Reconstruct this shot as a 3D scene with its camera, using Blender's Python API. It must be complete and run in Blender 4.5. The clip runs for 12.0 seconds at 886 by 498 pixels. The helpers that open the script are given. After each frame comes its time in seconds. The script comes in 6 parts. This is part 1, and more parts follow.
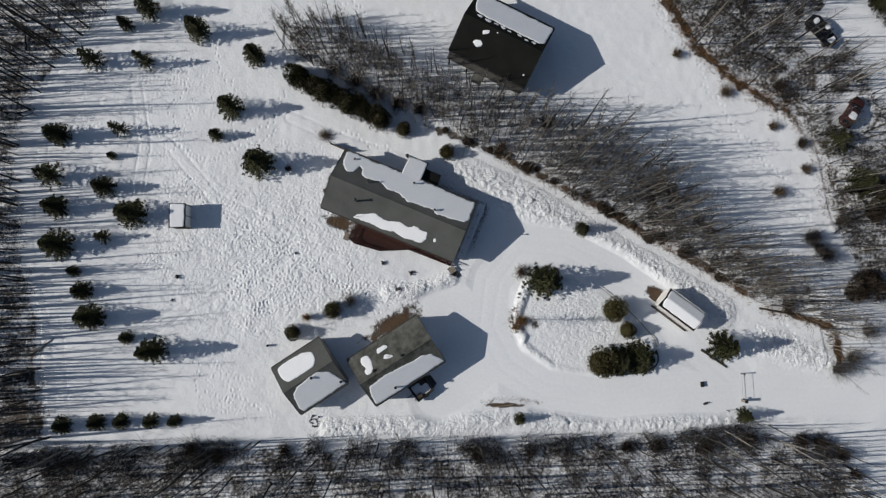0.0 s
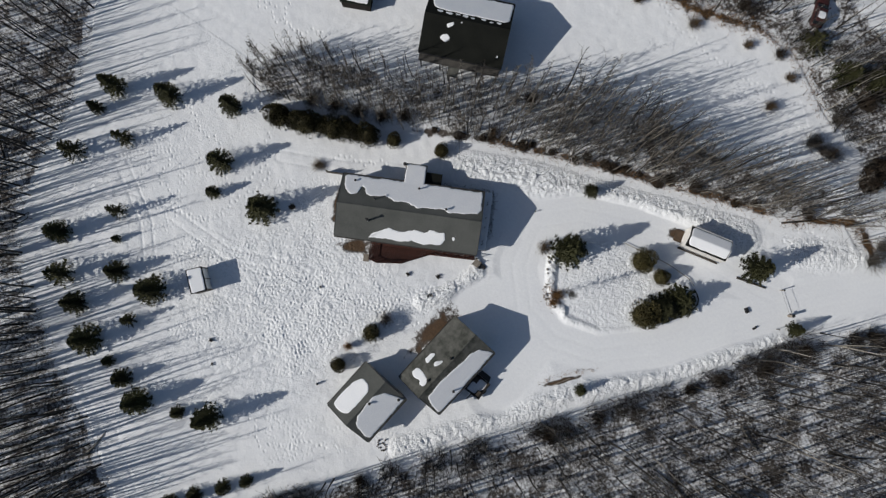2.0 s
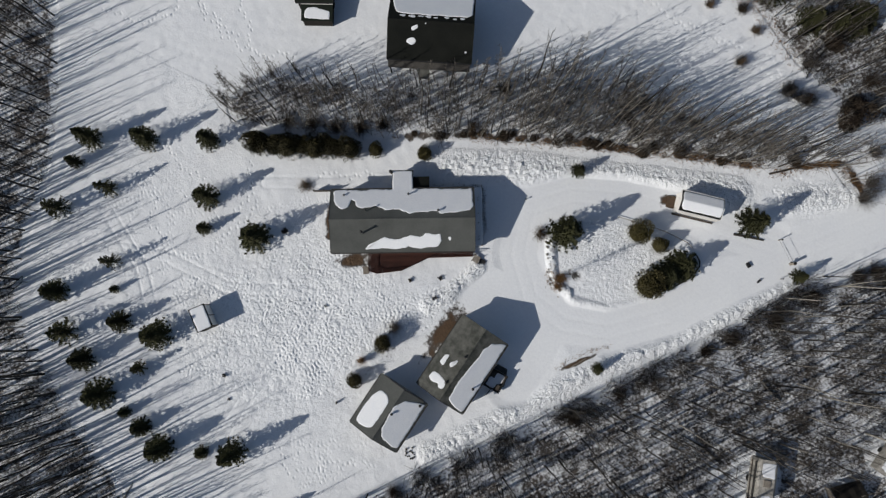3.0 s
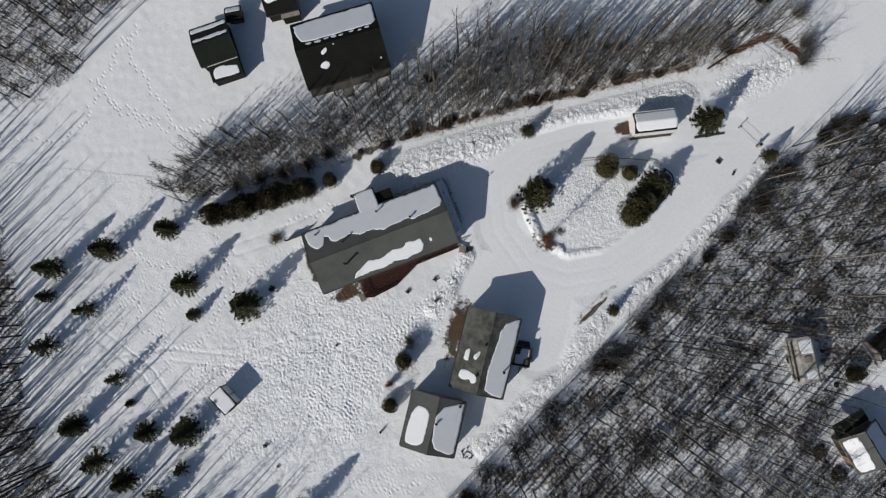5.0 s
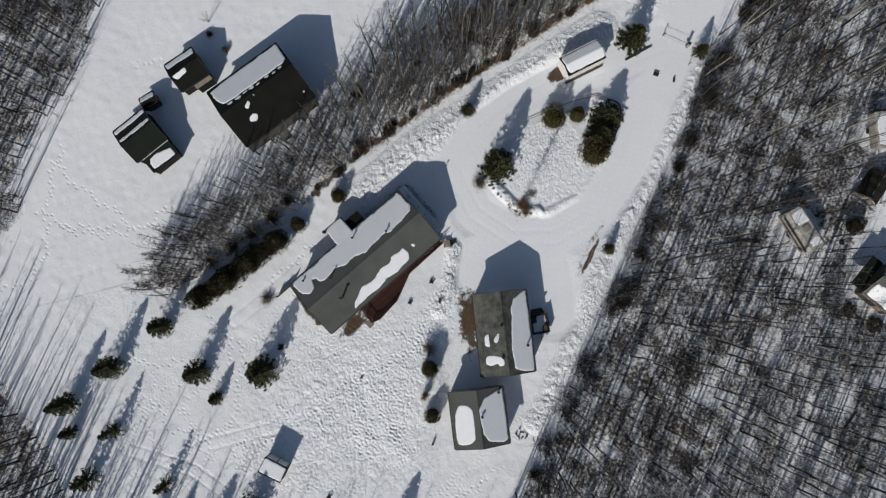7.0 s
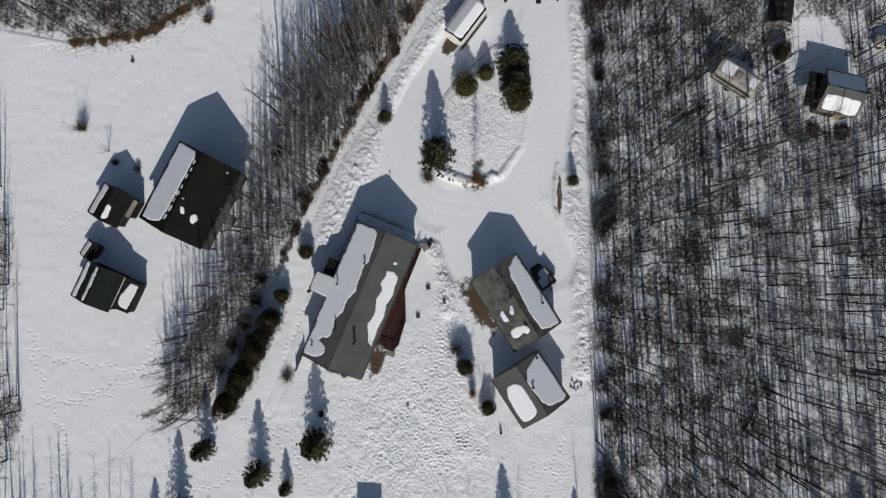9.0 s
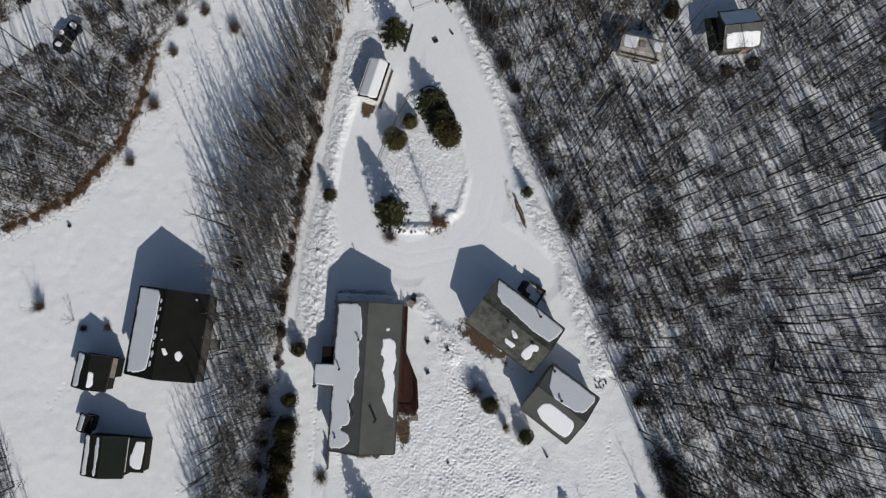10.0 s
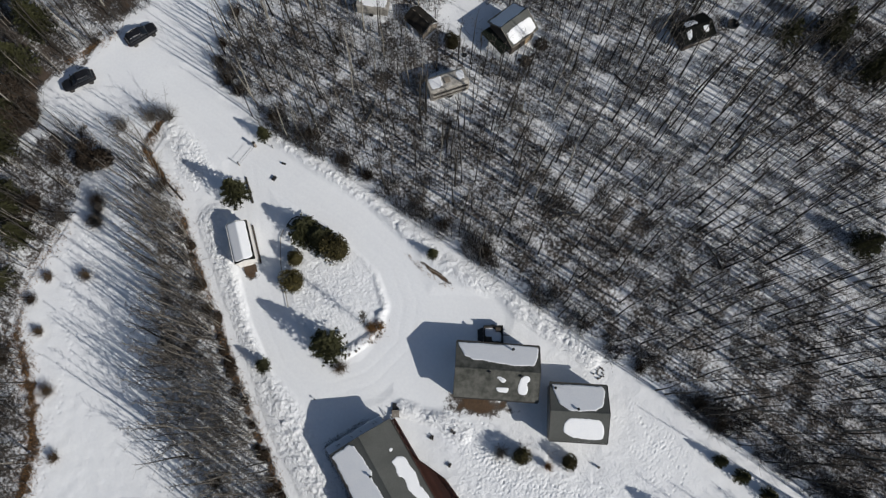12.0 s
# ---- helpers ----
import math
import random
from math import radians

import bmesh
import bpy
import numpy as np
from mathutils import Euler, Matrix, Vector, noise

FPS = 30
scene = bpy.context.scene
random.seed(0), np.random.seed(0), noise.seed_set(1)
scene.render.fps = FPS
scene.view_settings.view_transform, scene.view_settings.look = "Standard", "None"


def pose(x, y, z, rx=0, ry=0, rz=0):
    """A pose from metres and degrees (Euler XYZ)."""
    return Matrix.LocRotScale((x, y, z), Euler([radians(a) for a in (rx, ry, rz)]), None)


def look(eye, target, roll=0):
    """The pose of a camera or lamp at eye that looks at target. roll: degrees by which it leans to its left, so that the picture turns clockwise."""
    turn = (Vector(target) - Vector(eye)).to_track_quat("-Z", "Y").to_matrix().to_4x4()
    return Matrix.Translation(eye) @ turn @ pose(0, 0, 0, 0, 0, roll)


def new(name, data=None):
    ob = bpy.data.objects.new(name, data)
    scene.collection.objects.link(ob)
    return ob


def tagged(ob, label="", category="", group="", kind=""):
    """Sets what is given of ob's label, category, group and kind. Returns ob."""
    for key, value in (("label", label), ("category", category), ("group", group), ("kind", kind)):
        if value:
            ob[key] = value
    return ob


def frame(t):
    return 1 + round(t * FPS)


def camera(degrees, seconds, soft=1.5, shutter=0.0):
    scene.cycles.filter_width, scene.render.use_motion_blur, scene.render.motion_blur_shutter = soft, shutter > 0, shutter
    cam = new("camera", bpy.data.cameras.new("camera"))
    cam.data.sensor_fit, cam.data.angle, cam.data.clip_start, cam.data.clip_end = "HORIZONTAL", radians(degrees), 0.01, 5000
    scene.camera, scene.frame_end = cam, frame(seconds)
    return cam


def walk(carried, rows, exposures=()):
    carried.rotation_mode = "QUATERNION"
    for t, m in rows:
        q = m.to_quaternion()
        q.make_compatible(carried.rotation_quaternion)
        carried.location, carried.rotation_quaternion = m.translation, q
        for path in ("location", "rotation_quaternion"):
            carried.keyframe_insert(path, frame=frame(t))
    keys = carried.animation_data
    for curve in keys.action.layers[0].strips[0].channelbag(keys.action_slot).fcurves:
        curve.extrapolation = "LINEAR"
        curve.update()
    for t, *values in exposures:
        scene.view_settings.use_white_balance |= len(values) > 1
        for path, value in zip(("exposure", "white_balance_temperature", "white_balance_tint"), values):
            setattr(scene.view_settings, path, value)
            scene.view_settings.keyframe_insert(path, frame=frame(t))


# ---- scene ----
# the drone hangs almost still, turns, and tips up at the end
cam = camera(66.48, 12.0, 1.3)
walk(cam, [
    (0.0, pose(0.00, 0.00, 90.00, 3.96, -0.39, 0.19)),
    (0.5, pose(-1.03, -0.02, 89.92, 4.02, -0.49, -0.69)),
    (1.0, pose(-2.07, -0.05, 89.87, 4.10, -0.44, -4.81)),
    (1.5, pose(-3.05, -0.09, 89.90, 4.18, -0.26, -10.50)),
    (2.0, pose(-3.94, -0.09, 89.89, 4.32, -0.13, -14.47)),
    (2.5, pose(-4.51, -0.11, 89.93, 4.47, -0.16, -18.24)),
    (3.0, pose(-4.83, -0.04, 89.89, 4.57, -0.20, -23.14)),
    (5.0, pose(-3.85, 1.05, 89.82, 3.60, 0.08, -43.27)),
    (5.5, pose(-3.92, 0.94, 89.66, 3.59, 0.12, -48.28)),
    (6.0, pose(-3.99, 0.75, 89.62, 3.63, 0.21, -53.38)),
    (6.5, pose(-3.96, 0.53, 89.54, 3.69, 0.35, -58.38)),
    (7.0, pose(-3.77, 0.27, 89.71, 3.64, 0.55, -63.44)),
    (9.0, pose(-2.49, -0.34, 89.47, 2.59, 0.90, -89.64)),
    (9.5, pose(-2.72, -0.13, 89.36, 4.52, 0.60, -99.53)),
    (10.0, pose(-2.84, 0.18, 89.30, 6.74, 0.26, -109.32)),
    (10.5, pose(-2.83, 0.74, 89.20, 8.87, -0.19, -118.61)),
    (11.0, pose(-2.78, 1.46, 88.97, 11.23, -0.59, -127.81)),
    (11.5, pose(-2.97, 2.11, 88.72, 13.60, -0.91, -136.31)),
    (12.0, pose(-3.32, 2.76, 88.51, 15.34, -0.97, -143.14)),
], exposures=[(0.0, -0.5), (9.5, -0.49), (12.0, -0.34)])

# ---- sky and sun ----
SUN_UP, SUN_TO = 31.0, 3.0          # height of the sun; the way its shadows point
world = bpy.data.worlds.new("world")
scene.world = world
world.use_nodes = True
wn = world.node_tree
sky = wn.nodes.new("ShaderNodeTexSky")
sky.sky_type, sky.sun_disc, sky.ozone_density = "NISHITA", False, 1.3
sky.sun_elevation, sky.sun_rotation = radians(SUN_UP), radians(270 - SUN_TO)
wn.links.new(sky.outputs[0], wn.nodes["Background"].inputs[0])
wn.nodes["Background"].inputs[1].default_value = 0.080
sun = new("sun", bpy.data.lights.new("sun", "SUN"))
sun.data.energy, sun.data.angle, sun.data.color = 5.0, radians(0.5), (1.0, 0.955, 0.89)
ce, se = math.cos(radians(SUN_UP)), math.sin(radians(SUN_UP))
sun.matrix_world = look((-300 * ce * math.cos(radians(SUN_TO)), -300 * ce * math.sin(radians(SUN_TO)), 300 * se), (0, 0, 0))


# ---- materials ----
def material(name, colour, colour2=None, scale=2.0, fine=12.0, rough=0.8, metal=0.0, bump=0.0, bump_scale=8.0, vary=0.0, spec=0.3):
    """Two colours mixed by noise at two scales, with fine relief; vary: spread of brightness from object to object."""
    m = bpy.data.materials.new(name)
    m.use_nodes = True
    nt = m.node_tree
    n, l = nt.nodes, nt.links
    b = n["Principled BSDF"]
    b.inputs["Roughness"].default_value, b.inputs["Metallic"].default_value = rough, metal
    b.inputs["Specular IOR Level"].default_value = spec
    co = n.new("ShaderNodeTexCoord")
    a, c = n.new("ShaderNodeTexNoise"), n.new("ShaderNodeTexNoise")
    a.inputs["Scale"].default_value, c.inputs["Scale"].default_value = scale, fine
    a.inputs["Detail"].default_value = c.inputs["Detail"].default_value = 4
    l.new(co.outputs["Object"], a.inputs["Vector"]), l.new(co.outputs["Object"], c.inputs["Vector"])
    add = n.new("ShaderNodeMath")
    add.operation = "ADD"
    l.new(a.outputs[0], add.inputs[0]), l.new(c.outputs[0], add.inputs[1])
    ramp = n.new("ShaderNodeMapRange")
    ramp.inputs[1].default_value, ramp.inputs[2].default_value = 0.75, 1.25
    l.new(add.outputs[0], ramp.inputs[0])
    mix = n.new("ShaderNodeMix")
    mix.data_type = "RGBA"
    mix.inputs[6].default_value = (*colour, 1)
    mix.inputs[7].default_value = (*(colour2 or [v * 0.7 for v in colour]), 1)
    l.new(ramp.outputs[0], mix.inputs[0])
    last = mix.outputs[2]
    if vary:
        info, hsv, mr = n.new("ShaderNodeObjectInfo"), n.new("ShaderNodeHueSaturation"), n.new("ShaderNodeMapRange")
        mr.inputs[3].default_value, mr.inputs[4].default_value = 1 - vary, 1 + vary
        l.new(info.outputs["Random"], mr.inputs[0]), l.new(mr.outputs[0], hsv.inputs["Value"])
        l.new(last, hsv.inputs["Color"])
        last = hsv.outputs[0]
    l.new(last, b.inputs["Base Color"])
    if bump:
        t, bp = n.new("ShaderNodeTexNoise"), n.new("ShaderNodeBump")
        t.inputs["Scale"].default_value, t.inputs["Detail"].default_value = bump_scale, 5
        bp.inputs["Strength"].default_value, bp.inputs["Distance"].default_value = bump, 0.1
        l.new(co.outputs["Object"], t.inputs["Vector"])
        l.new(t.outputs[0], bp.inputs["Height"]), l.new(bp.outputs[0], b.inputs["Normal"])
    return m


def snow_ground():
    """Snow, with fallen leaves and dead grass showing through where the sheet's own mask says so; in the woods the mask
    also paints branch shade.
    """
    m = material("ground_snow", (0.79, 0.81, 0.825), (0.74, 0.76, 0.785), 0.15, 2.5, 0.75, bump=0.2, bump_scale=3.0)
    n, l = m.node_tree.nodes, m.node_tree.links
    b = n["Principled BSDF"]
    under = b.inputs["Base Color"].links[0].from_socket
    co = n.new("ShaderNodeTexCoord")
    at = n.new("ShaderNodeAttribute")
    at.attribute_name = "litter_shade"
    ns, n2 = n.new("ShaderNodeTexNoise"), n.new("ShaderNodeTexNoise")
    ns.inputs["Scale"].default_value, ns.inputs["Detail"].default_value, ns.inputs["Roughness"].default_value = 2.4, 8, 0.75
    n2.inputs["Scale"].default_value, n2.inputs["Detail"].default_value = 5.0, 4
    l.new(co.outputs["Object"], ns.inputs["Vector"]), l.new(co.outputs["Object"], n2.inputs["Vector"])
    s = n.new("ShaderNodeMath")
    s.operation = "ADD"
    l.new(ns.outputs[0], s.inputs[0]), l.new(at.outputs["Fac"], s.inputs[1])
    mr = n.new("ShaderNodeMapRange")
    mr.inputs[1].default_value, mr.inputs[2].default_value = 0.88, 1.05
    l.new(s.outputs[0], mr.inputs[0])
    leaf = n.new("ShaderNodeMix")
    leaf.data_type = "RGBA"
    leaf.inputs[6].default_value, leaf.inputs[7].default_value = (0.040, 0.030, 0.021, 1), (0.115, 0.066, 0.034, 1)
    l.new(n2.outputs[0], leaf.inputs[0])
    # grey-brown for the woods: fallen leaves plus the branch shade painted with them
    grey, warm, tone = n.new("ShaderNodeMix"), n.new("ShaderNodeMapRange"), n.new("ShaderNodeMix")
    grey.data_type = tone.data_type = "RGBA"
    grey.inputs[6].default_value, grey.inputs[7].default_value = (0.044, 0.039, 0.036, 1), (0.105, 0.088, 0.074, 1)
    warm.inputs[1].default_value, warm.inputs[2].default_value = 0.58, 0.7
    l.new(n2.outputs[0], grey.inputs[0]), l.new(at.outputs["Fac"], warm.inputs[0])
    l.new(warm.outputs[0], tone.inputs[0]), l.new(grey.outputs[2], tone.inputs[6]), l.new(leaf.outputs[2], tone.inputs[7])
    mix = n.new("ShaderNodeMix")
    mix.data_type = "RGBA"
    l.new(mr.outputs[0], mix.inputs[0]), l.new(under, mix.inputs[6]), l.new(tone.outputs[2], mix.inputs[7])
    l.new(mix.outputs[2], b.inputs["Base Color"])
    # trodden and crumbled snow
    ro, t1, t2, pr = n.new("ShaderNodeAttribute"), n.new("ShaderNodeTexNoise"), n.new("ShaderNodeTexVoronoi"), n.new("ShaderNodeMath")
    ro.attribute_name = "rough"
    t1.inputs["Scale"].default_value, t1.inputs["Detail"].default_value, t1.inputs["Roughness"].default_value = 3.2, 5, 0.62
    t2.inputs["Scale"].default_value = 2.4
    l.new(co.outputs["Object"], t1.inputs["Vector"]), l.new(co.outputs["Object"], t2.inputs["Vector"])
    sm = n.new("ShaderNodeMath")
    sm.operation, pr.operation = "MULTIPLY_ADD", "MULTIPLY"
    sm.inputs[1].default_value = 0.12
    l.new(t2.outputs["Distance"], sm.inputs[0]), l.new(t1.outputs[0], sm.inputs[2])
    l.new(sm.outputs[0], pr.inputs[0]), l.new(ro.outputs["Fac"], pr.inputs[1])
    bp = n.new("ShaderNodeBump")
    bp.inputs["Strength"].default_value, bp.inputs["Distance"].default_value = 1.0, 0.55
    l.new(pr.outputs[0], bp.inputs["Height"])
    old = b.inputs["Normal"].links[0].from_node
    l.new(bp.outputs[0], old.inputs["Normal"])
    return m


SNOW_GROUND = snow_ground()
SNOW = material("snow", (0.80, 0.815, 0.83), (0.75, 0.77, 0.80), 0.8, 5, 0.7, bump=0.2, bump_scale=4)
SHINGLE = material("grey_shingle", (0.100, 0.104, 0.098), (0.062, 0.066, 0.062), 0.35, 9, 0.9, bump=0.35, bump_scale=14)
SHINGLE_OLD = material("weathered_shingle", (0.118, 0.118, 0.106), (0.040, 0.043, 0.037), 0.55, 1.6, 0.9, bump=0.3, bump_scale=14)
BLACK_ROOF = material("black_roofing", (0.012, 0.013, 0.011), (0.006, 0.007, 0.006), 0.5, 10, 0.85, bump=0.25, bump_scale=12, spec=0.12)
GREEN_ROOF = material("dark_green_roofing", (0.014, 0.019, 0.014), (0.009, 0.012, 0.009), 0.5, 10, 0.8, bump=0.2, spec=0.12)
SIDING = material("grey_siding", (0.30, 0.29, 0.27), (0.24, 0.23, 0.21), 1.0, 9, 0.7, bump=0.1)
DARK_SIDING = material("dark_board_siding", (0.075, 0.062, 0.05), (0.045, 0.038, 0.032), 1.0, 9, 0.8, bump=0.2)
DARK_WALL = material("near_black_board_wall", (0.024, 0.021, 0.018), (0.013, 0.012, 0.010), 1.0, 9, 0.85, bump=0.2, spec=0.15)
TRIM = material("dark_trim", (0.05, 0.045, 0.04), (0.03, 0.028, 0.026), 2, 15, 0.6)
WHITE = material("white_paint", (0.78, 0.77, 0.74), (0.68, 0.66, 0.62), 1.5, 12, 0.5)
DIRTY_CREAM = material("dirty_cream_paint", (0.42, 0.40, 0.36), (0.20, 0.19, 0.17), 0.8, 4, 0.6)
PORCH = material("worn_grey_porch_roofing", (0.066, 0.062, 0.056), (0.036, 0.034, 0.031), 0.8, 7, 0.85, bump=0.2)
TAN_WOOD = material("tan_wood", (0.36, 0.27, 0.17), (0.24, 0.18, 0.11), 2, 14, 0.7, bump=0.2)
DECK = material("red_brown_deck_stain", (0.058, 0.021, 0.015), (0.032, 0.014, 0.011), 1.5, 10, 0.6, vary=0.3, spec=0.2)
GREY_WOOD = material("grey_wood", (0.26, 0.23, 0.19), (0.15, 0.13, 0.11), 2, 14, 0.8, bump=0.3)
METAL = material("galvanised_metal", (0.42, 0.43, 0.44), (0.3, 0.3, 0.31), 3, 20, 0.4, 0.8)
BLACK = material("black_plastic", (0.015, 0.015, 0.016), (0.03, 0.03, 0.03), 3, 20, 0.5)
GLASS = material("window_glass", (0.01, 0.012, 0.016), (0.015, 0.018, 0.022), 1, 4, 0.1, spec=0.35)
CAR_BLACK = material("black_car_paint", (0.010, 0.011, 0.014), (0.016, 0.017, 0.02), 1, 8, 0.45, 0.0, spec=0.12)
CAR_RED = material("dull_red_car_paint", (0.06, 0.018, 0.016), (0.035, 0.014, 0.013), 1, 8, 0.4, spec=0.4)
RUBBER = material("tyre_rubber", (0.012, 0.012, 0.012), (0.02, 0.02, 0.02), 5, 20, 0.9)
YOUNG_BARK = material("young_stem_bark", (0.20, 0.185, 0.16), (0.09, 0.082, 0.072), 0.7, 6, 0.95, vary=0.3)
BARK = material("grey_bark", (0.056, 0.051, 0.046), (0.024, 0.022, 0.019), 0.7, 6, 0.95, bump=0.4, vary=0.35)
PALE_BARK = material("pale_birch_bark", (0.36, 0.34, 0.30), (0.16, 0.15, 0.13), 0.8, 6, 0.9, vary=0.25)
TWIG = material("grey_brown_twigs", (0.108, 0.097, 0.086), (0.050, 0.044, 0.039), 0.5, 4, 0.95, vary=0.3)
PALE_TWIG = material("pale_young_twigs", (0.175, 0.158, 0.138), (0.085, 0.075, 0.066), 0.5, 4, 0.95, vary=0.3)
NEEDLE = material("pine_needles", (0.046, 0.047, 0.017), (0.020, 0.022, 0.008), 1.5, 6, 0.75, vary=0.25)
OLIVE = material("olive_evergreen_leaves", (0.072, 0.060, 0.018), (0.030, 0.027, 0.009), 1.2, 5, 0.75, vary=0.2)
HEDGE = material("dark_hedge_leaves", (0.046, 0.039, 0.013), (0.020, 0.018, 0.007), 1.0, 5, 0.8, vary=0.25)
BRUSH = material("dark_grey_brush_stems", (0.062, 0.053, 0.046), (0.030, 0.026, 0.022), 0.5, 4, 0.95)
BROWN_WOOD = material("weathered_brown_wood", (0.085, 0.055, 0.033), (0.045, 0.030, 0.020), 2, 14, 0.8, bump=0.2)
DRY_BUSH = material("dry_brown_bush_stems", (0.150, 0.105, 0.062), (0.070, 0.050, 0.032), 0.8, 5, 0.95)
THICKET = material("dark_brown_thicket_twigs", (0.060, 0.044, 0.030), (0.028, 0.021, 0.016), 0.8, 5, 0.95)
GRASS = material("dead_orange_grass", (0.27, 0.155, 0.065), (0.14, 0.075, 0.032), 0.6, 4, 0.9)
STONE = material("field_stone", (0.25, 0.23, 0.21), (0.13, 0.12, 0.11), 1.5, 7, 0.9, bump=0.4, vary=0.3)


# ---- building helpers ----
class Shape:
    """Corner and face lists for one mesh."""

    def __init__(self):
        self.v, self.f = [], []

    def add(self, vs, fs):
        o = len(self.v)
        self.v += [tuple(p) for p in vs]
        self.f += [tuple(i + o for i in q) for q in fs]
        return self

    def box(self, x0, y0, z0, x1, y1, z1):
        return self.add([(x0, y0, z0), (x1, y0, z0), (x1, y1, z0), (x0, y1, z0), (x0, y0, z1), (x1, y0, z1), (x1, y1, z1), (x0, y1, z1)],
                        [(3, 2, 1, 0), (4, 5, 6, 7), (0, 1, 5, 4), (1, 2, 6, 5), (2, 3, 7, 6), (3, 0, 4, 7)])

    def tube(self, pts, radii, n=6):
        pts = [Vector(p) for p in pts]
        rings = []
        for i, p in enumerate(pts):
            d = (pts[min(i + 1, len(pts) - 1)] - pts[max(i - 1, 0)]).normalized()
            a = d.cross(Vector((0.31, 0.91, 0.17))).normalized()
            b = d.cross(a)
            rings += [p + radii[i] * (a * math.cos(6.2832 * k / n) + b * math.sin(6.2832 * k / n)) for k in range(n)]
        fs = [(i * n + k, i * n + (k + 1) % n, (i + 1) * n + (k + 1) % n, (i + 1) * n + k) for i in range(len(pts) - 1) for k in range(n)]
        fs += [tuple(range(n - 1, -1, -1)), tuple(range((len(pts) - 1) * n, len(pts) * n))]
        return self.add(rings, fs)

    def loft(self, rings, caps=True):
        n = len(rings[0])
        fs = [(i * n + k, i * n + (k + 1) % n, (i + 1) * n + (k + 1) % n, (i + 1) * n + k) for i in range(len(rings) - 1) for k in range(n)]
        if caps:
            fs += [tuple(range(n - 1, -1, -1)), tuple(range((len(rings) - 1) * n, len(rings) * n))]
        return self.add([p for r in rings for p in r], fs)

    def mesh(self, name, mat, smooth=False):
        me = bpy.data.meshes.new(name)
        me.from_pydata(self.v, [], self.f)
        me.materials.append(mat)
        if smooth:
            me.shade_smooth()
        return me


def part(name, shape, mat, parent, label="", smooth=False):
    ob = new(name, shape if isinstance(shape, bpy.types.Mesh) else shape.mesh(name, mat, smooth))
    ob.parent = parent
    return tagged(ob, label)


def thing(name, m, label, category, group="", kind=""):
    ob = new(name)
    ob.matrix_basis = m
    return tagged(ob, label, category, group, kind)


def single(name, shape, mat, m, label, category, group="", kind="", smooth=False):
    ob = new(name, shape.mesh(name, mat, smooth))
    ob.matrix_basis = m
    return tagged(ob, label, category, group, kind)


def joined(name, arrays, mat, label, category):
    """One object of stuff from many (vertices, faces) arrays; all faces have the same number of corners."""
    vs, fs, o = [], [], 0
    for v, f in arrays:
        vs.append(v), fs.append(f + o)
        o += len(v)
    v, f = np.concatenate(vs).astype(np.float32), np.concatenate(fs).astype(np.int32)
    me = bpy.data.meshes.new(name)
    k = f.shape[1]
    me.vertices.add(len(v)), me.loops.add(f.size), me.polygons.add(len(f))
    me.vertices.foreach_set("co", v.ravel()), me.loops.foreach_set("vertex_index", f.ravel())
    me.polygons.foreach_set("loop_start", np.arange(0, f.size, k, dtype=np.int32))
    me.update(calc_edges=True)
    me.materials.append(mat)
    return tagged(new(name, me), label, category, "", "stuff")


def inside(x, y, poly):
    """Which of the points lie within the outline."""
    x, y = np.asarray(x, float), np.asarray(y, float)
    r = np.zeros(x.shape, bool)
    for (x0, y0), (x1, y1) in zip(poly, poly[1:] + poly[:1]):
        cut = (y0 > y) != (y1 > y)
        r ^= cut & (x < x0 + (y - y0) * (x1 - x0) / ((y1 - y0) or 1e-9))
    return r


def reach(x, y, line):
    """The distance to a line of points."""
    x, y = np.asarray(x, float), np.asarray(y, float)
    d = np.full(x.shape, 1e9)
    for (x0, y0), (x1, y1) in zip(line, line[1:]):
        t = np.clip(((x - x0) * (x1 - x0) + (y - y0) * (y1 - y0)) / ((x1 - x0) ** 2 + (y1 - y0) ** 2), 0, 1)
        d = np.minimum(d, np.hypot(x - x0 - t * (x1 - x0), y - y0 - t * (y1 - y0)))
    return d


LATTICE = np.random.RandomState(7).rand(256, 256)


def lumps(x, y, size):
    """Smooth random relief from 0 to 1, with bumps of about that size."""
    x, y = np.asarray(x) / size + 1000, np.asarray(y) / size + 1000
    i, j = np.floor(x).astype(int), np.floor(y).astype(int)
    u, v = x - i, y - j
    u, v = u * u * (3 - 2 * u), v * v * (3 - 2 * v)
    a, b = LATTICE[i % 256, j % 256], LATTICE[(i + 1) % 256, j % 256]
    c, d = LATTICE[i % 256, (j + 1) % 256], LATTICE[(i + 1) % 256, (j + 1) % 256]
    return (a * (1 - u) + b * u) * (1 - v) + (c * (1 - u) + d * u) * v


def clods(x, y, size):
    """Broken lumps of about that size: round tops from 0 to 1 with clefts between them."""
    x, y = np.asarray(x) / size + 1000, np.asarray(y) / size + 1000
    i, j = np.floor(x).astype(int), np.floor(y).astype(int)
    best, tall = np.full(x.shape, 9.0), np.zeros(x.shape)
    for a in (-1, 0, 1):
        for b in (-1, 0, 1):
            p, q = i + a, j + b
            d = np.hypot(p + LATTICE[p % 256, q % 256] - x, q + LATTICE[(q + 91) % 256, (p + 57) % 256] - y)
            near = d < best
            best, tall = np.where(near, d, best), np.where(near, LATTICE[(p + 31) % 256, (q + 77) % 256], tall)
    return tall * np.clip(1 - best ** 2, 0, 1)


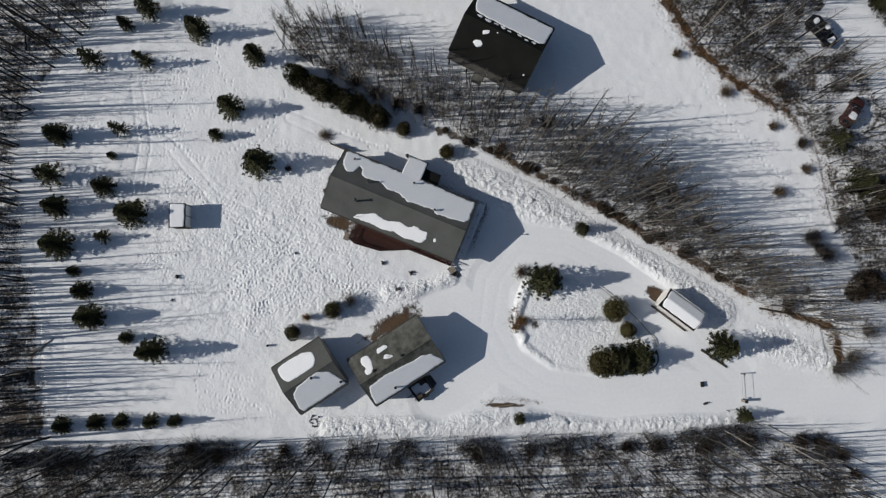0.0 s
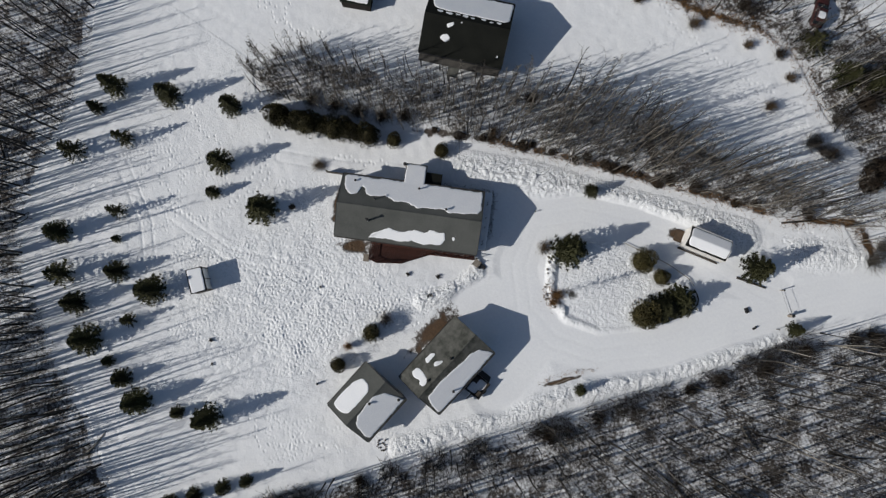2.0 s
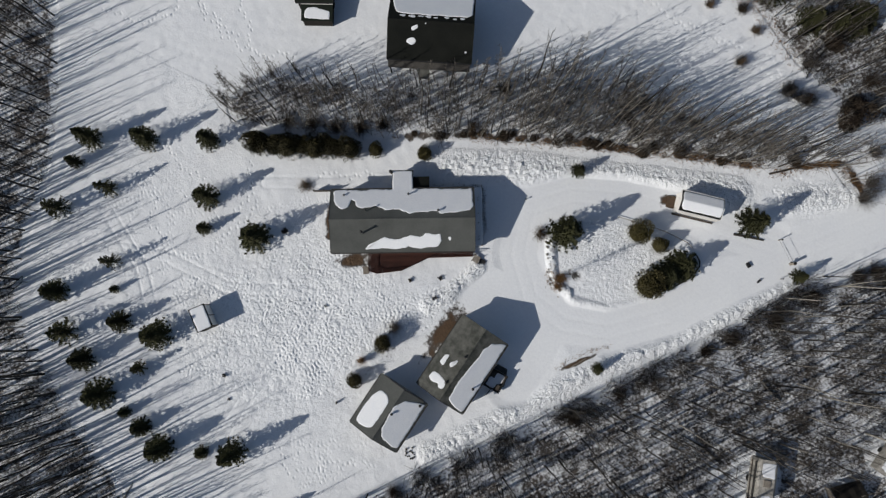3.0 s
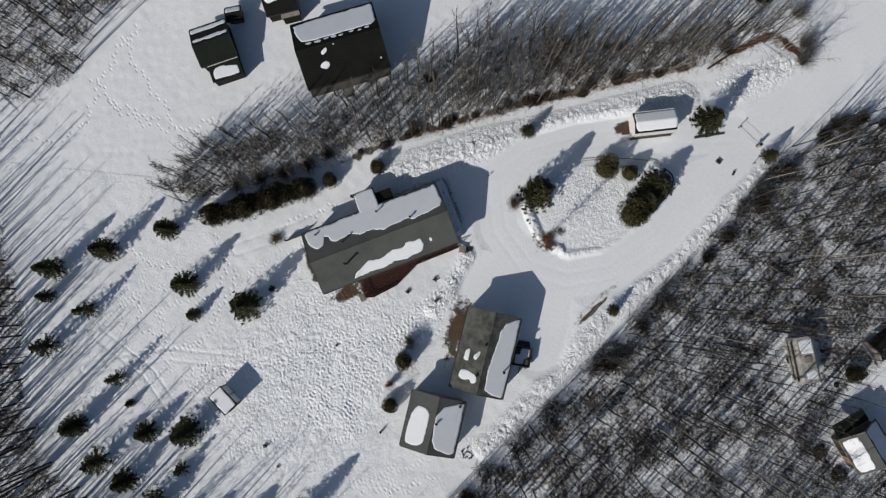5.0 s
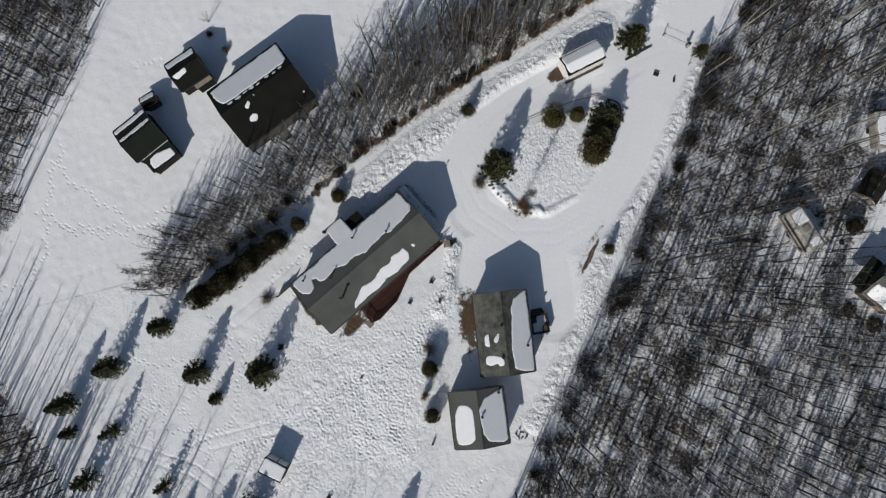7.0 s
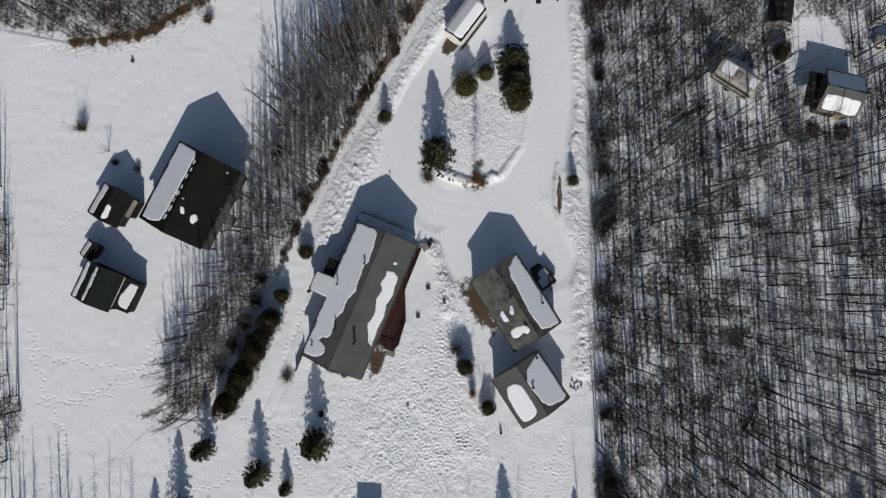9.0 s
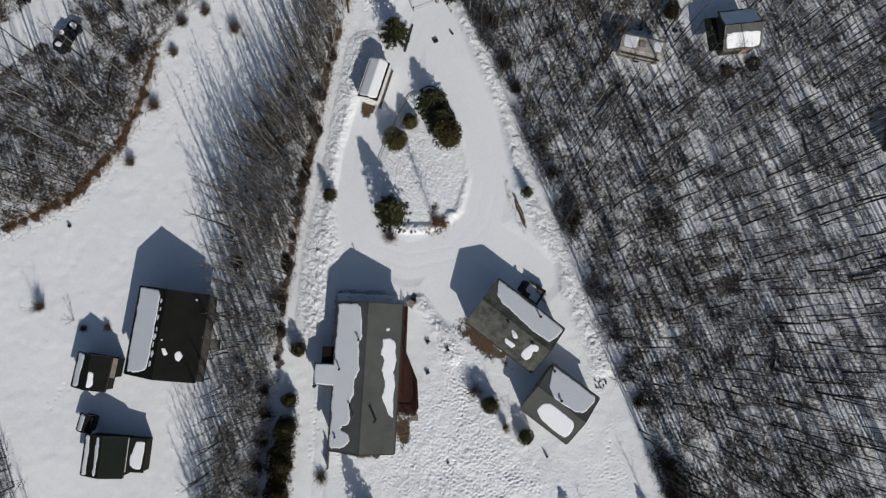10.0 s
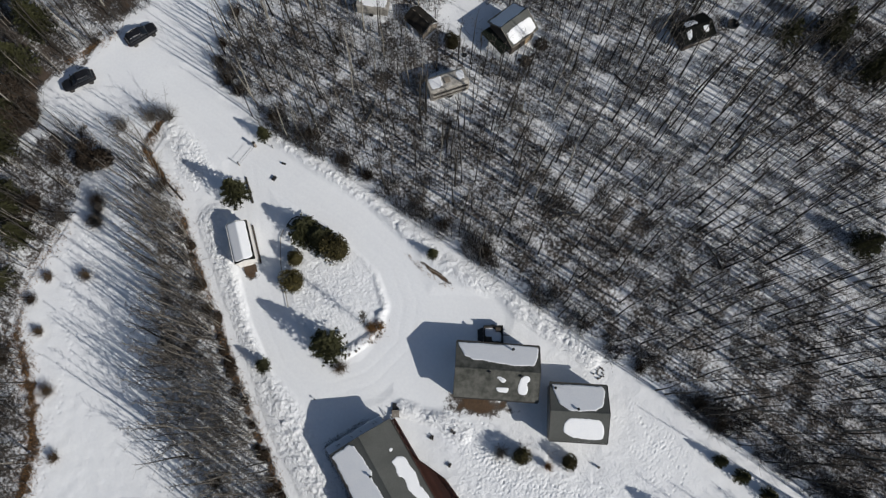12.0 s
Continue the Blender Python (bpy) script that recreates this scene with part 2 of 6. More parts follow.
# ---- the plan: woods, drive, snow banks ----
SOUTH_WOOD = [(-130, -22), (-57, -21), (-49.7, -20), (-27.7, -19), (1.9, -18.8), (24, -18.2), (42.6, -16.4), (53, -19.5), (58, -30), (66, -60), (70, -130), (-130, -130)]
WEST_WOOD = [(-130, -22), (-57, -21), (-50.5, -19), (-51.3, -14), (-52.5, -3), (-54.6, 5), (-56.3, 20.6), (-54.7, 26), (-48.2, 33.8), (-44.2, 40), (-41, 47), (-37, 58), (-40, 85), (-130, 85)]
NORTH_WOOD = [(-30, 95), (-29, 58.5), (-19.7, 56.2), (-13, 60), (-1.7, 58), (7, 59.4), (16, 63), (24, 66), (40, 95)]
BELT = [(-21.3, 33.5), (-18.2, 31.4), (-5.9, 24.3), (1.8, 21.3), (11.7, 16.8), (24.5, 9.9), (32, 5.4), (42.4, -0.6), (50.5, -3.2), (51.4, -7.5), (53.5, -4), (50, 2), (44, 5.5), (38.9, 8.2), (33.6, 14.5), (26.7, 21), (17.2, 24.7), (8.3, 27), (0.5, 30.2), (-7.8, 34.6), (-15, 37.4), (-21, 37.6)]
EAST_WOOD = [(30.7, 60), (29.2, 51.6), (30.3, 42.2), (34.5, 34.6), (40, 29.4), (47.8, 24.6), (51.2, 18.8), (52.5, 11), (55, 5), (57.5, -1), (61.5, -3), (64.5, 1), (68, 2), (75, 5), (120, 25), (120, 95), (42, 95)]
ROAD = [(64.6, -6), (63.4, -10), (62, -24), (66, -60), (70, -130)]
ROADSIDE_WOOD = [(66, 1.5), (69.6, -1.5), (69, -8), (67.8, -22), (72, -60), (76, -130), (140, -130), (140, 20), (120, 20)]
LANE = [(52, 50), (55.5, 41), (59.5, 34), (63.5, 25), (67.4, 12), (66.9, 9.2), (65.4, 2.5), (64.6, -1.4)]
DRIVE = [(62, -10), (56, -13), (49, -12.9), (41, -12.6), (31, -12.7), (22, -13.4), (14, -12.2), (9, -9), (6.4, -4), (7.2, 2), (11, 7), (17, 6.3), (23, 3.2), (29, -1), (34, -6), (39, -10.5)]
APRON = [(7, -3), (3.5, -2.2), (0, -2.4)]
FORECOURT = [(7, -8), (3.5, -11), (0, -13)]
BANKS = [([(3, 16.5), (12, 12.5), (20, 7.6), (28, 3.2), (37, -2)], 2.6, 0.45),
         ([(-14, -17.4), (-2, -17.2), (8, -16.2), (20, -16.6), (32, -16.2), (43, -15)], 1.6, 0.38),
         ([(1.6, 2.4), (-1, 1.3), (-4, 0.5), (-6.5, 0.4)], 1.2, 0.4),
         ([(11.2, -5.4), (10.7, -4.6), (10.2, -3.2), (10.5, -1.9), (11.0, -0.6), (11.5, 0.8), (12.0, 1.8)], 0.8, 0.45),
         ([(13, 3.6), (19, 1.8)], 0.7, 0.2),
         ([(11, -6.4), (15, -9.6), (20, -10.6), (27, -10.2)], 0.8, 0.25),
         ([(44, -6), (50, -8.2), (53, -9.5)], 2.0, 0.3)]
WOODS = [SOUTH_WOOD, WEST_WOOD, NORTH_WOOD, BELT, EAST_WOOD, ROADSIDE_WOOD]
FIELD_TRAILS = [[(-9.7, 55.9), (-14.6, 54.9), (-19.3, 53.1), (-22.5, 51.0), (-26.5, 50.9), (-32.4, 55.2)], [(-18.9, 54.5), (-18.6, 49.0), (-16.4, 45.0), (-16.3, 42.3), (-12.6, 39.8), (-9.3, 39.0)],
                [(-11.9, 56.0), (-13.5, 51.3), (-14.0, 46.3), (-14.8, 41.8), (-16.3, 38.3)], [(-17.4, 44.5), (-18.7, 47.6), (-19.5, 51.4)], [(4.6, 52.0), (6.5, 50.2), (5.8, 47.6)],
                [(28.6, 56.2), (28.3, 47.8), (29.4, 41.4), (32.0, 36.8), (34.5, 32.7), (37.1, 27.2), (40.8, 21.8), (45.2, 17.2), (49.5, 9.5)], [(28.0, 56.0), (27.7, 48.0), (28.8, 41.0), (31.2, 36.2), (33.8, 32.0)]]
CLEARING_TRAILS = [[(-30.9, 33.9), (-28.9, 29.2), (-26.5, 26.1)], [(-34.2, 28.4), (-36.3, 24.5), (-34.7, 20.6), (-36.9, 18.3)], [(-43.6, 26.8), (-41.9, 20.6), (-42.5, 16.7)], [(-48.3, 28.3), (-47.6, 20.6)],
                   [(-32.0, -8.7), (-31.1, -13.1), (-27.0, -13.5), (-22.6, -14.6)], [(-44.9, -9.5), (-46.2, -13.2)], [(-25.3, 9.2), (-16.2, 3.2), (-8.7, -1.3)], [(-36.0, 14.5), (-22.3, 7.7), (-13.2, 1.7), (-7.2, -2.7)],
                   [(-20.0, 30.0), (-22.0, 24.0), (-26.0, 21.0), (-31.0, 27.0)], [(-22.0, 22.0), (-30.0, 18.0), (-40.0, 22.0)], [(-13.0, 22.0), (-8.0, 20.0), (-5.0, 18.4)], [(42.3, -4.0), (46.0, -8.5), (51.0, -12.0)], [(44.5, -2.8), (49.0, -6.5), (52.0, -7.0)]]
# where people have walked to and fro: outline, number of wanderings
TREADS = [([(-28.5, 14.5), (-16.4, 14.6), (-5.7, 0.3), (-16.1, -2.8), (-24.3, -5.8), (-39.4, 3.1), (-40.3, 7.6), (-36.1, 16.8)], 120),
          ([(-27.0, 9.0), (-15.0, 7.0), (-13.0, 0.0), (-24.0, -3.0), (-31.0, 2.0)], 50),
          ([(12.0, 2.5), (19.0, 1.5), (24.0, -2.0), (28.5, -6.0), (22.0, -9.8), (15.0, -8.5), (11.5, -5.0)], 42),
          ([(3.0, 17.5), (12.0, 13.7), (20.0, 9.2), (30.0, 4.0), (41.0, -1.6), (39.0, -3.8), (32.0, 0.6), (20.0, 7.2), (12.0, 11.7), (4.0, 15.2)], 50),
          ([(-14.0, 2.8), (-2.0, 1.8), (0.0, 3.0), (-3.0, -1.0), (-12.0, -1.5)], 26),
          ([(42.0, -3.0), (51.0, -6.5), (52.0, -11.0), (44.0, -9.0)], 22),
          ([(-48.0, 29.0), (-31.0, 31.0), (-26.0, 18.0), (-46.0, 18.0)], 16),
          ([(-20.0, -13.0), (-12.0, -16.0), (-20.0, -16.8), (-31.0, -15.0), (-30.0, -8.0)], 14),
          ([(-22.0, 21.5), (-3.0, 17.2), (-5.0, 16.4), (-21.0, 19.0)], 8)]
RUTS = [[(-44, 38), (-49.5, 30), (-53.2, 22), (-52.8, 5), (-50.2, -5), (-49, -16)], [(-18, 7), (-24, 3), (-34, -2), (-44, -9)], [(-45, 26), (-36, 20), (-30, 13), (-20, 8)], [(-41, 29), (-39.5, 20), (-41, 8)], [(-20, 24), (-12, 20.5), (-2, 17.5)]]
CLEARINGS = [(22, -50, 4.6), (24.5, -49, 4.6), (29.5, -48.5, 3.6), (24, -37, 3.4), (-0.2, -65.5, 3.2), (29, -57.9, 2.6), (40.6, -41, 2.6), (33.6, -43.4, 2.4), (28, -43.8, 1.6), (52, 36, 3.2), (56, 25, 2.8), (54.5, 38, 2.5)]


def bare(x, y, gap=0.0):
    """Open spots within the woods."""
    r = (reach(x, y, ROAD) < 4.5) | (reach(x, y, LANE) < 0.9 + 0.15 * np.clip(np.asarray(y, float) - 15, 0, 12))
    for cx, cy, cr in CLEARINGS:
        r |= np.hypot(x - cx, y - cy) < cr + gap
    return r


# ---- ground ----
def axis(lo, hi, fine_lo, fine_hi, tread_lo, tread_hi):
    """Grid lines: coarse far off, closer round the houses, closest where the snow is trodden."""
    mid = []
    for a, b, step in ((lo, fine_lo, 0.9), (fine_lo, tread_lo, 0.16), (tread_lo, tread_hi, 0.105), (tread_hi, fine_hi, 0.16), (fine_hi, hi, 0.9)):
        mid += list(np.arange(a, b - 0.4 * step, step))
    out, step = [], 1.0
    while step < 1200:
        out.append(out[-1] + step if out else step)
        step *= 1.35
    return np.array([mid[0] - d for d in reversed(out)] + mid + [mid[-1] + d for d in out])


def ground():
    xs, ys = axis(-68, 88, -54, 53, -41, -6), axis(-92, 76, -19.2, 57, -5, 16)
    x, y = np.meshgrid(xs, ys)
    near = (np.abs(x) < 100) & (np.abs(y) < 110)
    wooded = np.zeros(x.shape, bool)
    for w in WOODS:
        wooded |= inside(x, y, w)
    open_spot = bare(x, y)
    wooded &= ~((reach(x, y, ROAD) < 4.5) | (reach(x, y, LANE) < 0.7 + 0.14 * np.clip(y - 15, 0, 12)))
    drive = np.minimum(np.minimum(reach(x, y, DRIVE) / 2.9, reach(x, y, APRON) / 3.2), np.minimum(reach(x, y, FORECOURT) / 3.4, reach(x, y, ROAD) / 4.0))
    off = np.clip((drive - 0.85) / 0.35, 0, 1)
    trodden = np.clip(1.35 - np.hypot((x + 25) / 13, (y - 5) / 13), 0, 1) + 0.8 * np.clip(1.1 - np.hypot((x - 19) / 9, (y + 3) / 7), 0, 1)
    trodden += 0.3 * np.clip(1.3 - np.hypot((x + 9) / 11, (y - 0) / 6), 0, 1)
    trodden = np.clip(trodden + 0.12 * lumps(x, y, 9), 0, 1)
    field = inside(x, y, [(-40, 60), (-21, 38), (0, 31), (30, 20), (50, 10), (50, 20), (30, 45), (28, 66)])
    trodden[field] = 0.05
    z = 0.22 * lumps(x, y, 14) + 0.10 * (lumps(x, y, 3.1) - 0.5) * off * np.where(field, 0.25, 1.0)
    z += off * trodden * (0.10 * (lumps(x, y, 0.62) - 0.5) + 0.06 * (lumps(x, y, 0.31) - 0.5))
    z += off * 0.05 * (lumps(x, y, 0.9) - 0.5)
    for line, wide, high in BANKS:
        d = reach(x, y, line)
        z += off * high * np.clip(1 - d / wide, 0, 1) ** 0.7 * (0.28 + 0.3 * lumps(x, y, 1.3) + 0.42 * clods(x, y, 0.95) + 0.5 * clods(x, y, 0.5) + 0.3 * clods(x, y, 0.33))
    rough = np.clip(0.03 + 0.2 * trodden * (0.3 + 0.9 * lumps(x, y, 2.5)) + 0.10 * np.clip(lumps(x, y, 6) - 0.35, 0, 1), 0, 1) * off + 0.02
    rough += 0.16 * off * np.clip(1.25 - np.hypot((x - 20) / 9.5, (y + 3.5) / 7), 0, 1)
    rough[field] = 0.03
    for line, wide, high in BANKS:
        rough = np.maximum(rough, 0.5 * off * np.clip(1.4 - reach(x, y, line) / wide, 0, 1))
    z -= 0.08 * (1 - off)
    # wheel ruts and footprints
    for line in (DRIVE,):
        d = reach(x, y, line)
        z -= 0.014 * np.exp(-((d - 0.85) / 0.25) ** 2)
    for line in RUTS:
        d = np.abs(reach(x, y, line) - 0.75)
        z -= 0.05 * np.exp(-(d / 0.18) ** 2) * (0.4 + lumps(x, y, 2.2))
    rnd = np.random.RandomState(3)
    prints = []
    for line in FIELD_TRAILS + CLEARING_TRAILS:
        for (x0, y0), (x1, y1) in zip(line, line[1:]):
            n = max(1, int(math.hypot(x1 - x0, y1 - y0) / 0.62))
            a = math.atan2(y1 - y0, x1 - x0)
            for k in range(n):
                side, bow = 0.16 if k % 2 else -0.16, 0.35 * math.sin(math.pi * k / n * 2)
                prints.append((x0 + (x1 - x0) * k / n - (side + bow) * math.sin(a) + rnd.normal(0, 0.06), y0 + (y1 - y0) * k / n + (side + bow) * math.cos(a) + rnd.normal(0, 0.06), a, 0.10))
    for outline, walks in TREADS:
        us, vs = [p[0] for p in outline], [p[1] for p in outline]
        for _ in range(walks):
            px, py, a, turn = rnd.uniform(min(us), max(us)), rnd.uniform(min(vs), max(vs)), rnd.uniform(0, 6.28), rnd.normal(0, 0.08)
            for k in range(rnd.randint(14, 40)):
                a += turn + rnd.normal(0, 0.12)
                px, py = px + 0.52 * math.cos(a), py + 0.52 * math.sin(a)
                if not inside(px, py, outline):
                    a += 0.9
                    continue
                side = 0.15 if k % 2 else -0.15
                prints.append((px - side * math.sin(a), py + side * math.cos(a), a, rnd.uniform(0.022, 0.062)))
    for px, py, a, deep in prints:
        i, j = np.searchsorted(xs, px), np.searchsorted(ys, py)
        wx, wy = np.meshgrid(xs[i - 5:i + 5] - px, ys[j - 5:j + 5] - py)
        u, v = wx * math.cos(a) + wy * math.sin(a), -wx * math.sin(a) + wy * math.cos(a)
        q = (u / 0.165) ** 2 + (v / 0.105) ** 2
        z[j - 5:j + 5, i - 5:i + 5] += (0.012 * np.exp(-((np.sqrt(q) - 1.8) / 0.5) ** 2) - deep * np.exp(-q * q)) * off[j - 5:j + 5, i - 5:i + 5]
    z -= 0.11 * wooded
    z[~near] = -0.05
    # under the trees: real leaf cover, raised further to paint in branch shade
    litter_shade = np.where(wooded, 0.40 + 0.07 * (lumps(x, y, 7) - 0.5) + 0.20 * (lumps(x, y, 1.3) - 0.5), 0.0)
    for w in WOODS:
        m = inside(x, y, w)
        litter_shade = np.where(m, litter_shade * np.clip(reach(x, y, w + w[:1]) / 1.3 + 0.5 - 0.8 * lumps(x, y, 1.0), 0.35, 1), litter_shade)
    litter_shade[open_spot] *= 0.55
    # regional changes on top: leaf cover and painted darkness together
    litter_shade[inside(x, y, BELT) & wooded & (x < 5)] += 0.05
    # darker floor here, partly painted in place of lens vignetting
    litter_shade[wooded & (inside(x, y, WEST_WOOD) | inside(x, y, NORTH_WOOD))] += 0.075
    litter_shade[wooded & (x > 28) & (y > -8)] += 0.09
    litter_shade[wooded & (x > 66)] += 0.09
    litter_shade += 0.12 * wooded * np.clip(1.4 - np.hypot((x + 26) / 16, (y + 76) / 14), 0, 1)
    litter_shade += 0.03 * wooded * np.clip((8 - x) / 20, 0, 1) * np.clip((-18 - y) / 10, 0, 1) * np.clip((y + 48) / 8, 0, 1)
    litter_shade -= 0.05 * wooded * np.clip((-40 - y) / 8, 0, 1) * np.clip((2 - x) / 8, 0, 1)
    litter_shade += 0.035 * wooded * (y < -14) * (y > -34) + 0.035 * wooded * (y < -16)
    litter_shade += 0.025 * wooded * np.clip(1.3 - np.hypot((x - 24) / 22, (y + 36) / 16), 0, 1)
    litter_shade = np.where((y < -17) & (y > -60) & (x < 64), np.minimum(litter_shade, 0.57), litter_shade)
    for cx, cy, rx, ry in ((-5.9, -3.8, 5.2, 1.9), (28.6, 0.6, 1.3, 1.0), (-14.25, 15.7, 0.75, 3.4), (-13.1, 9.7, 3.0, 1.2), (69.2, -10.8, 4.5, 0.7), (50, -3.2, 5, 0.7), (53, -7, 0.8, 3.2), (8.8, -14.3, 3.4, 0.4), (11.0, -3.3, 1.0, 0.9)):
        a = radians({-5.9: 33, 50: -17, -14.25: -22, -13.1: -22, 69.2: 108}.get(cx, 0))
        u, v = (x - cx) * math.cos(a) + (y - cy) * math.sin(a), -(x - cx) * math.sin(a) + (y - cy) * math.cos(a)
        litter_shade = np.maximum(litter_shade, 0.75 * np.clip(1.6 - np.hypot(u / rx, v / ry) - 0.5 * lumps(x, y, 0.7), 0, 1))
    hem = reach(x, y, [(-2, 23.0), (8, 19.1), (20, 12.9), (32, 6.1), (42, 0.1)])
    litter_shade = np.maximum(litter_shade, 0.60 * np.clip(1.7 - hem / 0.9 - 1.2 * lumps(x, y, 0.9), 0, 1))
    edge = reach(x, y, EAST_WOOD[1:8])
    litter_shade = np.maximum(litter_shade, 0.64 * np.clip(1.7 - edge / 1.2 - 1.0 * lumps(x, y, 0.8), 0, 1) * (y < 60) * np.clip((y - 14) / 14, 0.55, 1))
    me = bpy.data.meshes.new("ground")
    nx, ny = len(xs), len(ys)
    me.vertices.add(nx * ny)
    me.vertices.foreach_set("co", np.stack([x, y, z], -1).astype(np.float32).ravel())
    i = (np.arange(ny - 1)[:, None] * nx + np.arange(nx - 1)).ravel()
    f = np.stack([i, i + 1, i + nx + 1, i + nx], -1).astype(np.int32)
    me.loops.add(f.size), me.polygons.add(len(f))
    me.loops.foreach_set("vertex_index", f.ravel())
    me.polygons.foreach_set("loop_start", np.arange(0, f.size, 4, dtype=np.int32))
    me.update(calc_edges=True)
    me.attributes.new("litter_shade", "FLOAT", "POINT").data.foreach_set("value", litter_shade.astype(np.float32).ravel())
    me.attributes.new("rough", "FLOAT", "POINT").data.foreach_set("value", rough.astype(np.float32).ravel())
    me.shade_smooth()
    me.materials.append(SNOW_GROUND)
    tagged(new("ground", me), "snow-covered ground with footprints, ploughed drive, fallen leaves and painted woodland shade", "ground", "", "structure")
    return xs, ys, z


GX, GY, GZ = ground()


def level(x, y):
    return float(GZ[min(np.searchsorted(GY, y), len(GY) - 1), min(np.searchsorted(GX, x), len(GX) - 1)])


def at(x, y, turn=0.0, sink=0.05):
    return pose(x, y, level(x, y) - sink, 0, 0, turn)


# ---- houses ----
def gable_roof(parent, L, W, eave, ridge, mat, thick=0.16, cap=True, dark=TRIM):
    """Two slabs that meet at the ridge, fascia boards along eaves and gables, a ridge cap."""
    for s in (1, -1):
        sh = Shape()
        y = s * W / 2
        vs = [(-L / 2, 0, ridge), (L / 2, 0, ridge), (L / 2, y, eave), (-L / 2, y, eave)]
        sh.add(vs + [(a, b, c - thick) for a, b, c in vs], [(0, 1, 2, 3) if s < 0 else (3, 2, 1, 0), (4, 7, 6, 5) if s < 0 else (5, 6, 7, 4), (2, 3, 7, 6), (0, 3, 7, 4), (1, 2, 6, 5)])
        slab = part("roof_slope", sh, mat, parent)
        part("gutter", Shape().box(-L / 2 + 0.03, y - 0.07 + s * 0.075, eave - 0.17, L / 2 - 0.03, y + 0.07 + s * 0.075, eave - 0.03), dark, slab)
        for e in (-1, 1):
            x = e * (L / 2 + 0.03)
            fb = Shape().loft([[(x - 0.03, 0, ridge - thick - 0.06), (x + 0.03, 0, ridge - thick - 0.06), (x + 0.03, 0, ridge + 0.03), (x - 0.03, 0, ridge + 0.03)],
                               [(x - 0.03, y, eave - thick - 0.06), (x + 0.03, y, eave - thick - 0.06), (x + 0.03, y, eave + 0.03), (x - 0.03, y, eave + 0.03)]])
            part("verge_board", fb, dark, slab)
    if cap:
        d, h = (ridge - eave) / (W / 2) * 0.16, ridge + 0.04
        sh = Shape().loft([[(x, -0.16, h - d - 0.03), (x, -0.16, h - d), (x, 0, h), (x, 0.16, h - d), (x, 0.16, h - d - 0.03), (x, 0, h - 0.03)] for x in (-L / 2 - 0.02, L / 2 + 0.02)])
        part("ridge_cap", sh, mat, parent)


def gable_walls(parent, L, W, eave, ridge, mat, inset=0.35, t=0.15):
    l, w = L / 2 - inset, W / 2 - inset
    top = eave + (ridge - eave) * (1 - w / (W / 2)) - 0.2
    for s in (1, -1):
        part("wall", Shape().box(-l, s * w - t / 2, -0.3, l, s * w + t / 2, top), mat, parent)
        ring = [(s * l, -w + t / 2 + 0.003, -0.3), (s * l, w - t / 2 - 0.003, -0.3), (s * l, w - t / 2 - 0.003, top), (s * l, 0, ridge - 0.2), (s * l, -w + t / 2 + 0.003, top)]
        part("gable_wall", Shape().loft([[(x - t / 2, y, z) for x, y, z in ring], [(x + t / 2, y, z) for x, y, z in ring]]), mat, parent)
    return l, w


def window(parent, x, y, z, wide, high, face):
    """A window set 2 cm proud of a wall; face: which way it looks."""
    dx, dy = {"s": (0, -1), "n": (0, 1), "e": (1, 0), "w": (-1, 0)}[face]
    a = wide / 2

    def slab(u0, u1, z0, z1, d0, d1):
        if dx:
            return sorted((x + dx * d0, x + dx * d1)), (y + u0, y + u1), (z0, z1)
        return (x + u0, x + u1), sorted((y + dy * d0, y + dy * d1)), (z0, z1)

    fr = Shape()
    for u0, u1, z0, z1 in ((-a - 0.08, -a, z - 0.08, z + high + 0.08), (a, a + 0.08, z - 0.08, z + high + 0.08), (-a, a, z + high, z + high + 0.08), (-a, a, z - 0.08, z), (-0.03, 0.03, z, z + high)):
        q = slab(u0, u1, z0, z1, 0.075, 0.13)
        fr.box(q[0][0], q[1][0], q[2][0], q[0][1], q[1][1], q[2][1])
    w = part("window", fr, WHITE, parent)
    q = slab(-a, a, z, z + high, 0.077, 0.095)
    part("pane", Shape().box(q[0][0], q[1][0], q[2][0], q[0][1], q[1][1], q[2][1]), GLASS, w)


def door(parent, x, y, wide, high, face, mat=WHITE):
    dx, dy = {"s": (0, -1), "n": (0, 1), "e": (1, 0), "w": (-1, 0)}[face]
    sh, n = Shape(), max(1, int(high / 0.5))
    for k in range(n):
        z0, z1 = high * k / n + 0.02, high * (k + 1) / n - 0.01
        if dx:
            xs = sorted((x + dx * 0.077, x + dx * 0.12))
            sh.box(xs[0], y - wide / 2, z0, xs[1], y + wide / 2, z1)
        else:
            ys = sorted((y + dy * 0.077, y + dy * 0.12))
            sh.box(x - wide / 2, ys[0], z0, x + wide / 2, ys[1], z1)
    return part("door", sh, mat, parent)


def pipe(parent, x, y, z, high, r=0.06, mat=METAL, cap=True):
    p = part("vent_pipe", Shape().tube([(x, y, z - 0.2), (x, y, z + high)], [r, r], 8), mat, parent)
    if cap:
        part("cap", Shape().tube([(x, y, z + high - 0.02), (x, y, z + high + 0.05), (x, y, z + high + 0.1)], [r * 1.7, r * 1.7, r * 0.4], 8), BLACK, p)


